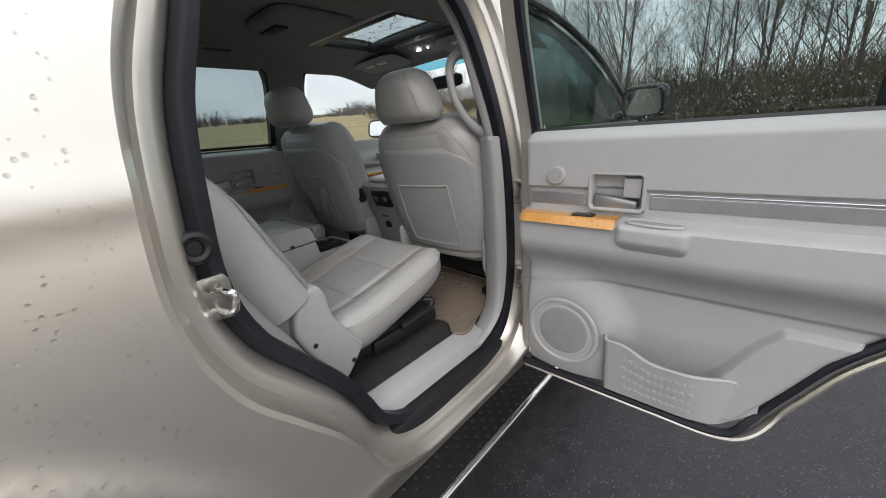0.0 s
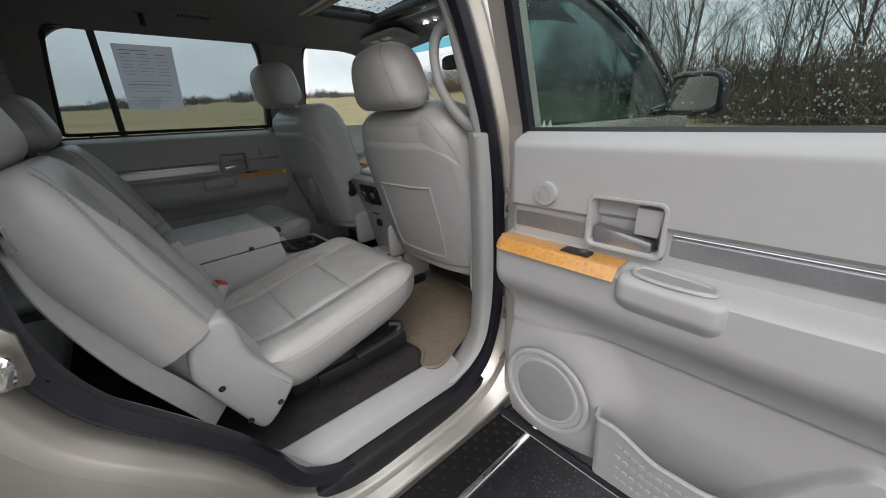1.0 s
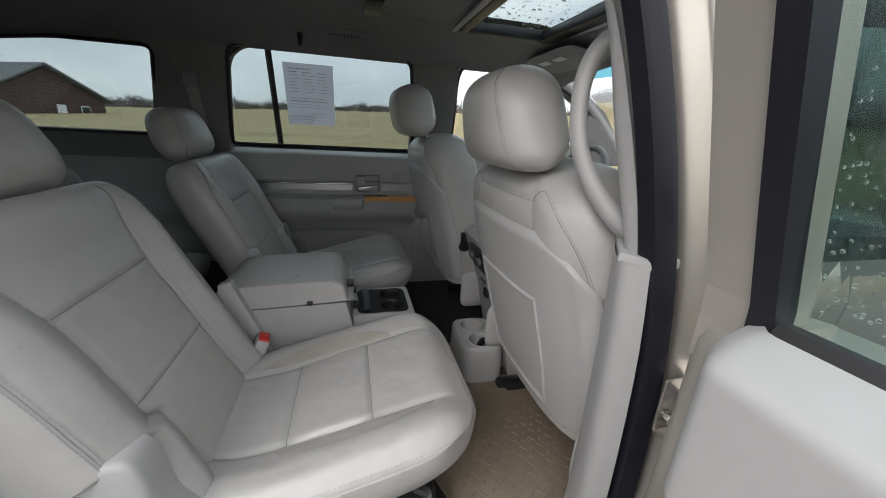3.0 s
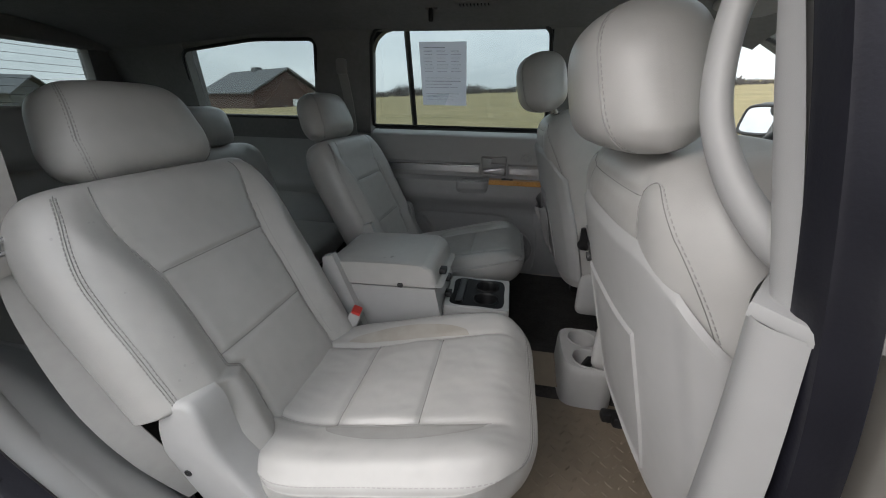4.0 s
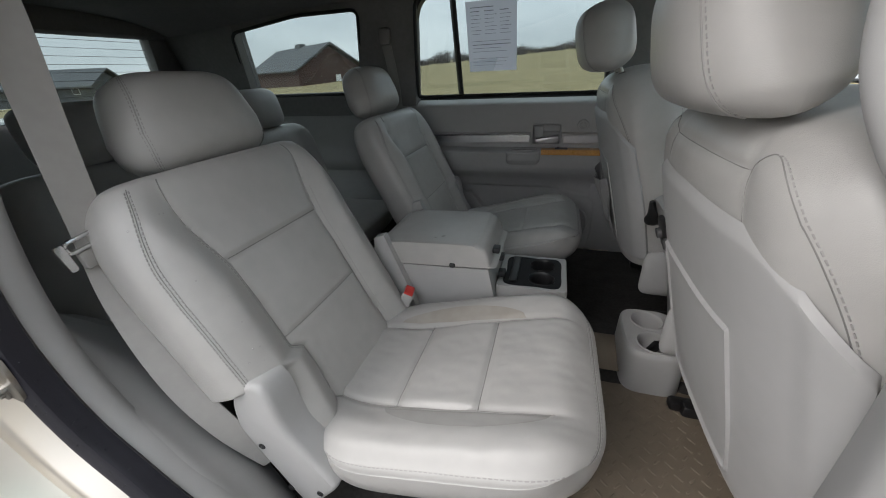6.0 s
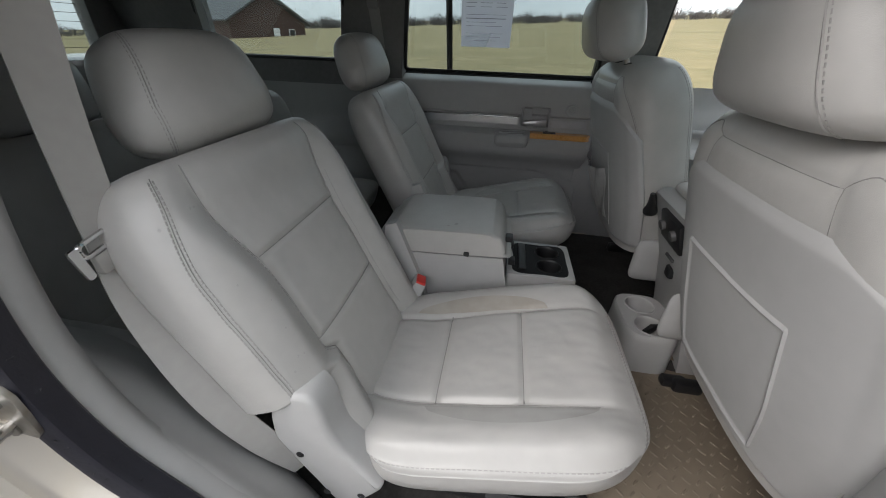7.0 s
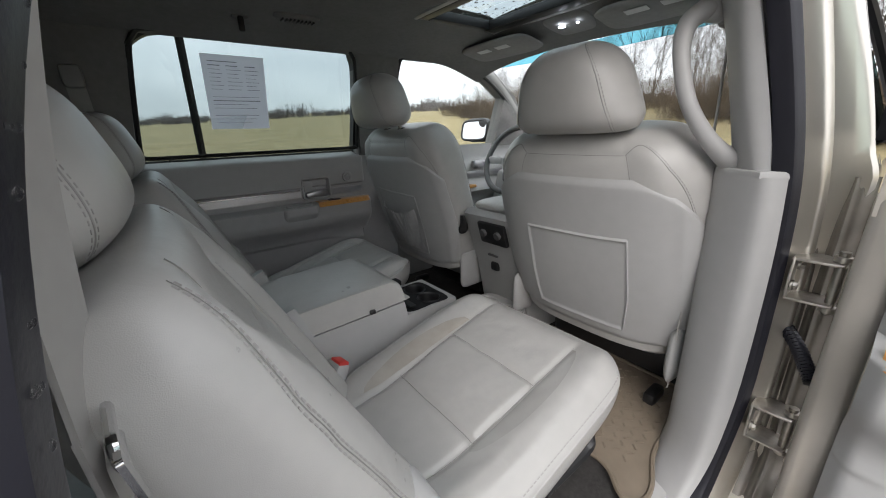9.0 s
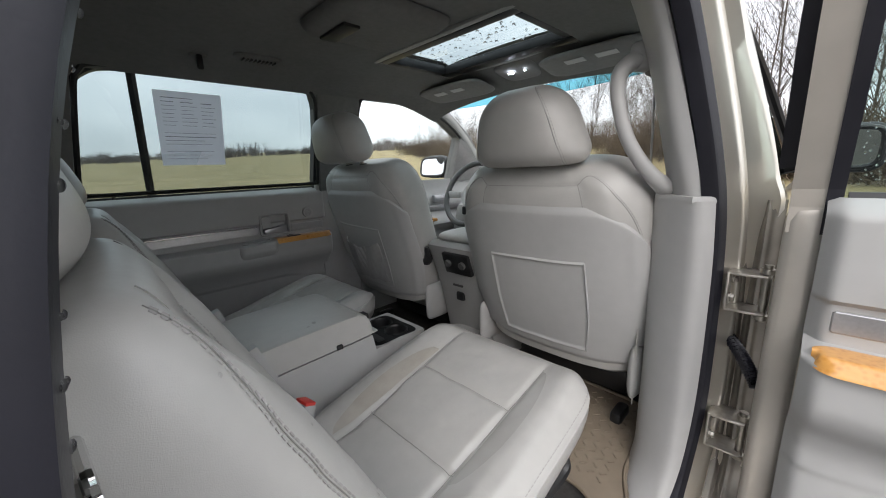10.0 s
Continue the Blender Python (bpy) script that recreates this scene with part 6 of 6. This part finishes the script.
vent = thing("ceiling_vent", (-0.40, 0.44, 1.78), "dark oval roof air vent", "vent")
vc = Vector((-0.413, 0.40, zroof(-0.413, 0.40)))
part("bezel", pad(lambda a, b, c: vc + Vector((a, b, -c - 0.12 * b)), 0.075, 0.024, 0.012, 0.0, 30, 16, 4, 0.4)[0], HEADLINER, vent)
for k in range(9):
    part("slat", box(vc + Vector((-0.05 + 0.0125 * k, 0, -0.014)), (0.004, 0.030, 0.006), 0.001), BLACK, vent)
hook = thing("coat_hook", (-0.58, 0.50, 1.76), "small dark coat hook on the roof rail", "hook")
part("base", box((-0.578, 0.455, 1.770), (0.05, 0.025, 0.018), 0.006), HEADLINER, hook)
part("hook", box((-0.578, 0.445, 1.745), (0.018, 0.014, 0.045), 0.005), BLACK, hook)
mon = thing("roof_console", (-0.30, -0.05, 1.80), "grey roof console with a dark screen edge", "console")
part("housing", pad(lambda a, b, c: Vector((-0.24 + b, -0.05 + a, 1.795 - c)), 0.16, 0.17, 0.03, 0.0, 30, 30, 8, 0.2)[0], HEADLINER, mon)
part("screen", box((-0.33, 0.0, 1.762), (0.05, 0.14, 0.01), 0.004), BLACK, mon)

# ---- front cabin ----
dash = thing("dashboard", (0.95, CY, 0.95), "grey dashboard with dark vents", "dashboard")
part("body", prism([(0.82, 0.85), (1.5, 0.8), (1.5, 1.16), (1.2, 1.215), (0.95, 1.21), (0.80, 1.15), (0.76, 1.0)], -0.70, 0.70, lambda a, b, c: (a, CY + c, b), 0.02), PLASTIC, dash)
part("top_pad", prism([(0.86, 1.19), (1.5, 1.16), (1.48, 1.19), (1.2, 1.235), (0.95, 1.23)], -0.70, 0.70, lambda a, b, c: (a, CY + c, b), 0.01), PLASTIC_DK, dash)
for y in (-0.6, -0.12, 0.05, 0.52):
    v = part("vent", box((0.80, y, 1.12), (0.05, 0.12, 0.055), 0.01), BLACK, dash)
part("wood_band", box((0.775, -0.42, 1.05), (0.02, 0.45, 0.05), 0.008), WOOD, dash)
wheel = thing("steering_wheel", (0.68, 0.395, 1.2), "leather and wood steering wheel", "steering wheel")
ax = Vector((-0.9, 0, 0.42)).normalized()
wc = Vector((0.66, 0.395, 1.24))
part("rim", ring(wc, ax, 0.185, 0.016, 48, 10), PLASTIC_DK, wheel)
part("hub", disc(wc - ax * 0.05, ax, 0.085, 0.04, 24), PLASTIC, wheel)
for d in (-1, 1):
    part("spoke", box(wc + Vector((0, d * 0.13, -0.01)), (0.02, 0.11, 0.04), 0.008), PLASTIC, wheel)
part("column", tube([wc - ax * 0.02, wc - ax * 0.25], 0.05, 12), PLASTIC, wheel)

# windscreen, its pillars, the roof's front edge, sun visors, mirror
ws = thing("windscreen", (1.1, CY, 1.3), "sloping windscreen with a blue-green shade band", "windscreen")
wx = lambda b: 1.36 - 0.82 * b
wz = lambda b: 1.19 + 0.545 * b
g1 = part("pane", sheet(lambda a, b: (wx(b * 0.935) + 0.10 - 0.12 * (2 * a - 1) ** 2, CY + (2 * a - 1) * (0.74 - 0.12 * b * 0.935), wz(b * 0.935)), 20, 10), WET_GLASS, ws)
g2 = part("shade_band", sheet(lambda a, b: (wx(0.935 + b * 0.065) + 0.10 - 0.12 * (2 * a - 1) ** 2, CY + (2 * a - 1) * (0.74 - 0.12 * (0.935 + b * 0.065)), wz(0.935 + b * 0.065)), 20, 6), GLASS_TEAL, ws)
g1.visible_shadow = g2.visible_shadow = False
for s in (-1, 1):
    part("windscreen_pillar", tube(spline([(1.36, CY + s * 0.80, 1.17), (1.05, CY + s * 0.755, 1.47), (0.78, CY + s * 0.70, 1.66), (0.50, CY + s * 0.645, 1.76), (0.2, CY + s * 0.62, 1.79)], 30), 0.032, 10), PLASTIC, car)
    v = thing("sun_visor", (0.45, CY + s * 0.33, 1.72), "grey folded sun visor", "sun visor")
    part("flap", pad(lambda a, b, c: Vector((0.44 + b, CY + s * 0.34 + a, 1.742 - 0.20 * b + c)), 0.20, 0.085, 0.010, 0.012, 30, 20, 6, 0.3)[0], VISOR, v)
    for k in (-0.05, 0.06):
        part("label", box((0.40, CY + s * 0.34 + k, 1.736), (0.03, 0.07, 0.002), 0, rot=(0, 10, 0)), WHITE, v)
oc = thing("overhead_console", (0.47, CY, 1.77), "grey overhead console with map lamps", "console")
part("housing", pad(lambda a, b, c: Vector((0.48 + b, CY + a, 1.785 - 0.16 * b - c)), 0.10, 0.085, 0.028, 0.0, 30, 26, 6, 0.3)[0], VISOR, oc)
lamp = bpy.data.materials.new("lit_map_lamp")
lamp.use_nodes = True
lamp.node_tree.nodes["Principled BSDF"].inputs["Emission Color"].default_value = (0.8, 0.88, 1, 1)
lamp.node_tree.nodes["Principled BSDF"].inputs["Emission Strength"].default_value = 6.0
part("map_lamp", box((0.43, CY + 0.012, 1.757), (0.016, 0.022, 0.006), 0.002), lamp, oc)
part("map_lamp", box((0.43, CY - 0.055, 1.757), (0.008, 0.009, 0.006), 0.002), lamp, oc)
mi = thing("inside_mirror", (0.60, CY, 1.62), "black inside mirror on the windscreen", "mirror")
part("housing", pad(lambda a, b, c: Vector((0.62 - c, CY + a, 1.61 + b)), 0.12, 0.035, 0.01, 0.03, 24, 16, 5, 0.3)[0], BLACK, mi)
part("stalk", tube([(0.65, CY, 1.62), (0.72, CY, 1.66)], 0.008, 8), BLACK, mi)

# front doors: far one seen from inside, near one from outside
fd = thing("front_door", (0.5, 0.75, 0.6), "closed driver's door with grey lining and wood", "car door")
part("lining", sheet(lambda a, b: (0.02 + 1.05 * a, 0.735 - 0.02 * smooth(b, 0.9, 0.8) - 0.05 * bell(b - 0.62, 0.05), 0.6 + 0.72 * b), 20, 40), PLASTIC, fd)
part("wood_cap", box((0.52, 0.68, 1.075), (0.22, 0.06, 0.02), 0.006), WOOD, fd)
part("trim_strip", box((0.5, 0.71, 1.14), (0.9, 0.01, 0.036), 0.003), ALU, fd)
part("handle", box((0.70, 0.70, 1.20), (0.12, 0.03, 0.05), 0.01), ALU, fd)
w = part("pane", prism([(0.13, 1.30), (1.25, 1.30), (0.95, 1.58), (0.66, 1.70), (0.45, 1.76), (0.15, 1.76)], 0.0, 0.004, lambda a, b, c: (a, fy(b) + c + 0.01, b)), GLASS, fd, smooth=False)
w.visible_shadow = False
fs = [Vector((v.x, fy(v.y) - 0.028, v.y)) for v in spline([(0.108, 1.335, 0), (0.105, 1.5, 0), (0.10, 1.68, 0), (0.135, 1.738, 0), (0.25, 1.748, 0), (0.45, 1.735, 0), (0.66, 1.678, 0), (0.86, 1.575, 0), (1.02, 1.46, 0), (1.12, 1.36, 0)], 50)]
part("window_seal", tube(fs, 0.009, 6), BLACK, fd, "black seal round the driver's window")
nd = thing("front_door", (0.6, -0.9, 0.5), "closed champagne front passenger door", "car door")
part("skin", sheet(lambda a, b: (0.122 + 1.08 * a, yb(0.122 + 1.08 * a, 0.42 + 0.90 * b), 0.42 + 0.90 * b), 20, 30), PAINT, nd)
part("lining", sheet(lambda a, b: (0.17 + 1.0 * a, -0.80 + 0.05 * bell(b - 0.62, 0.05), 0.6 + 0.72 * b), 20, 30), PLASTIC, nd)
w = part("pane", prism([(0.055, 1.32), (1.20, 1.32), (0.95, 1.56), (0.70, 1.67), (0.45, 1.74), (0.025, 1.75)], 0.0, 0.004, lambda a, b, c: (a, 2 * CY - (fy(b) + c + 0.03), b)), GLASS_SLANT, nd, smooth=False)
w.visible_shadow = False
part("window_frame", tube([Vector((x, 2 * CY - fy(z) - 0.05, z)) for x, z in [(v.x, v.y) for v in spline([(0.058, 1.31, 0), (0.046, 1.5, 0), (0.034, 1.70, 0), (0.08, 1.775, 0), (0.42, 1.765, 0), (0.70, 1.70, 0), (0.96, 1.585, 0), (1.25, 1.32, 0)], 40)]], 0.016, 8), BLACK, nd)


def wing_mirror(x, y, s):
    t = thing("wing_mirror", (x, y, 1.30), "wing mirror in a black rounded housing", "mirror")
    part("housing", pad(lambda a, b, c: Vector((x - c, y + a, 1.40 + b)), 0.100, 0.080, 0.02, 0.09, 36, 30, 4, 0.3)[0], BLACK, t)
    rim = [(v.x, v.y) for v in spline([(-0.073, -0.053, 0), (0.0, -0.062, 0), (0.073, -0.053, 0), (0.085, 0.0, 0), (0.073, 0.053, 0), (0.0, 0.062, 0), (-0.073, 0.053, 0), (-0.085, 0.0, 0)], 40, True)]
    def tilt(a, b, c):
        return Vector((x - c - (0.02 * a + 0.27 * b if s < 0 else 0.22 * a - 0.20 * b), y + (1.18 if s > 0 else 0.95) * a, 1.40 + b))

    part("mirror_glass", prism(rim, 0.020, 0.034, tilt), MIRROR, t, "silver mirror glass", smooth=False)
    part("rim", tube([tilt(1.03 * a, 1.03 * b, 0.030) for a, b in rim + rim[:1]], 0.009, 8), BLACK, t)
    part("arm", tube([(x + 0.03, y, 1.38), (x + 0.03, y - s * 0.16, 1.33)], 0.03, 8, flat=0.7), BLACK, t)


MIRROR = material("mirror_silver", (0.85, 0.85, 0.86), None, 0.02, metal=1.0, rvar=0.01)
wing_mirror(0.94, -1.03, -1)
wing_mirror(0.93, 0.965, 1)

# hood, front and wheels, to close the car
part("hood", sheet(lambda a, b: (1.42 + 1.0 * a, CY + (2 * b - 1) * (0.80 - 0.05 * a), 1.20 - 0.16 * a ** 2 - 0.05 * (2 * b - 1) ** 4), 20, 20), PAINT, car)
for s in (0, 1):
    q = sheet(lambda a, b: (1.2 + 1.22 * a, yb(0.3, 0.42 + 0.75 * b) + 0.05 * a * a, 0.42 + 0.75 * b), 16, 20)
    part("fender", q if s == 0 else mirrored(q), PAINT, car)
part("nose", box((2.40, CY, 0.72), (0.14, 1.60, 0.62), 0.06, 3), PAINT, car)
part("tail", box((-2.44, CY, 0.85), (0.10, 1.66, 1.0), 0.05), PAINT, car)
for x in (-1.66, 1.52):
    for s in (-1, 1):
        c = Vector((x, CY + s * 0.80, 0.36))
        w = part("wheel", ring(c, (0, 1, 0), 0.27, 0.10, 40, 12), RUBBER, car, "black tyre on an alloy rim")
        part("rim", disc(c - Vector((0, -s * 0.03, 0)), (0, s, 0), 0.2, 0.06, 30), ALU, w)

# hinges and check strap of the open door
hg = thing("hinge_set", (-0.03, -0.92, 0.8), "pair of worn steel door hinge brackets", "hinge")
for z in (1.119, 0.795):
    web = box((0.012, -0.879, z), (0.060, 0.005, 0.080), 0.0015)
    arms = [box((0.012, -0.909, z + k * 0.038), (0.058, 0.062, 0.005), 0.0015) for k in (-1, 1)]
    h = part("hinge", join(web, *arms), HINGE, hg, "bent steel hinge bracket")
    part("leaf", box((-0.012, -0.950, z), (0.050, 0.006, 0.066), 0.002), HINGE, h)
    part("pin", tube([(0.004, -0.936, z - 0.056), (0.004, -0.936, z + 0.060)], 0.0075, 10), STEEL, h)
    part("collar", join(disc((0.004, -0.936, z + 0.042), (0, 0, 1), 0.012, 0.010, 14), disc((0.004, -0.936, z - 0.052), (0, 0, 1), 0.012, 0.010, 14)), HINGE, h)
    for k in (-0.014, 0.018):
        part("bolt", join(disc((0.006 + k, -0.882, z + k), (0, -1, 0), 0.010, 0.004, 16), disc((0.006 + k, -0.886, z + k), (0, -1, 0), 0.007, 0.006, 6)), STEEL, h)
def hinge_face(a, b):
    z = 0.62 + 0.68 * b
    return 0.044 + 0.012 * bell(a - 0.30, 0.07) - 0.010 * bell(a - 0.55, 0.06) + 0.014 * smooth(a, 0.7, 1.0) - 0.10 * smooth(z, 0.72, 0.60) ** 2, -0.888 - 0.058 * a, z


# the face's dark colour gives the shade between pillar and door
part("hinge_face", flip(sheet(hinge_face, 40, 30)), SHADED_GRIME, car, "ribbed pillar face behind the hinges, grimy and coloured darker for shade")
for x, y in ((0.062, -0.905), (0.066, -0.885)):
    part("jamb_rib", tube([(x, y, 0.60), (x, y, 0.95), (x, y, 1.30)], 0.007, 8), JAMB, car)
bt = thing("cable_boot", (-0.03, -0.90, 0.98), "ribbed black rubber cable boot", "cable boot")
part("boot", tube(spline([(0.05, -0.885, 1.0), (0.0, -0.915, 0.985), (-0.035, -0.935, 0.968), (-0.055, -0.95, 0.95)], 41), [0.013 if i % 2 else 0.0095 for i in range(41)], 10), RUBBER, bt)

# ---- rain ----


def drops(places, name, label, parent=None):
    rd = random.Random(len(places))
    out = []
    for p, nrm, r in places:
        c, axis = Vector(p), Vector(nrm).normalized()
        a = axis.cross(Vector((0.3, 0.2, 1))).normalized()
        b = axis.cross(a)
        vs, fs = [], []
        for i, (q, h) in enumerate(((1.0, -0.1), (0.93, 0.2), (0.72, 0.43), (0.35, 0.58))):
            for k in range(9):
                w = 2 * math.pi * k / 9
                vs.append(c + axis * h * r + (a * math.cos(w) + b * math.sin(w) * 1.15) * q * r)
                if i:
                    m = (k + 1) % 9
                    fs.append(((i - 1) * 9 + k, (i - 1) * 9 + m, i * 9 + m, i * 9 + k))
        fs.append(tuple(range(27, 36)))
        out.append((vs, fs))
    return part(name, join(*out), DROPS, parent, label, kind="stuff")


rd = random.Random(12)
pl = []
for k in range(5200):
    u, z = rd.uniform(0.025, 0.86), 1.33 + 0.40 * rd.random() ** 1.1
    pl.append((near_xf(u, lean(z) - 0.0045, z), -DN, rd.choice((0.0006, 0.0007, 0.0008, 0.0010, 0.0012, 0.0015))))
drops(pl, "rain_beading", "rain drops on the open door's glass", open_door)
pl = [(Vector((rd.uniform(SR[0], SR[1]), rd.uniform(SR[2], SR[3]), zs + 0.018)), (0, 0, 1), rd.choice((0.002, 0.003, 0.004, 0.006))) for k in range(260)]
drops(pl, "rain_beading", "rain drops on the sunroof", sunroof)
pl = []
for k in range(900):
    z = rd.uniform(0.5, 1.7)
    x = rd.uniform(-1.5, -0.98)
    if math.hypot(x + 1.66, z - 0.36) > 0.5 and (x < -1.06 or z < 0.75):
        pl.append(((x, yb(x, z), z), (0, -1, 0.05), rd.choice((0.0015, 0.002, 0.003))))
rear_run = [i for i in range(len(seal_path)) if seal_path[i].x < -0.84 and seal_path[i].z > 0.8]
for k in range(420):
    i = rd.choice(rear_run)
    p = seal_path[i]
    w = rd.uniform(-1.5, 1.2)
    d = Vector((NORM[i][0] * math.sin(w), -math.cos(w), NORM[i][1] * math.sin(w)))
    pl.append((p + d * 0.0192, d, rd.choice((0.0006, 0.0008, 0.0010, 0.0013, 0.0018))))
drops(pl, "rain_beading", "rain drops on the paint and door seal", car)
pl = []
for k in range(3600):
    x, z = rd.uniform(-1.9, -1.17), rd.uniform(1.38, 1.70)
    pl.append(((x, fy(z) + 0.016, z), (0, 1, 0.3), rd.choice((0.0006, 0.0007, 0.0009, 0.0011, 0.0014))))
drops(pl, "rain_beading", "rain drops on the rear quarter window", car)
pl = []
for k in range(12):
    q = back_f(-rd.uniform(0.70, 0.96), rd.uniform(-0.3, 0.8))
    pl.append((q + Vector((0.0, 0, 0.0005)), (0.8, -0.4, 0.4), rd.choice((0.001, 0.0015, 0.002))))
drops(pl, "rain_beading", "rain drops on the leather bolster", seat_r)
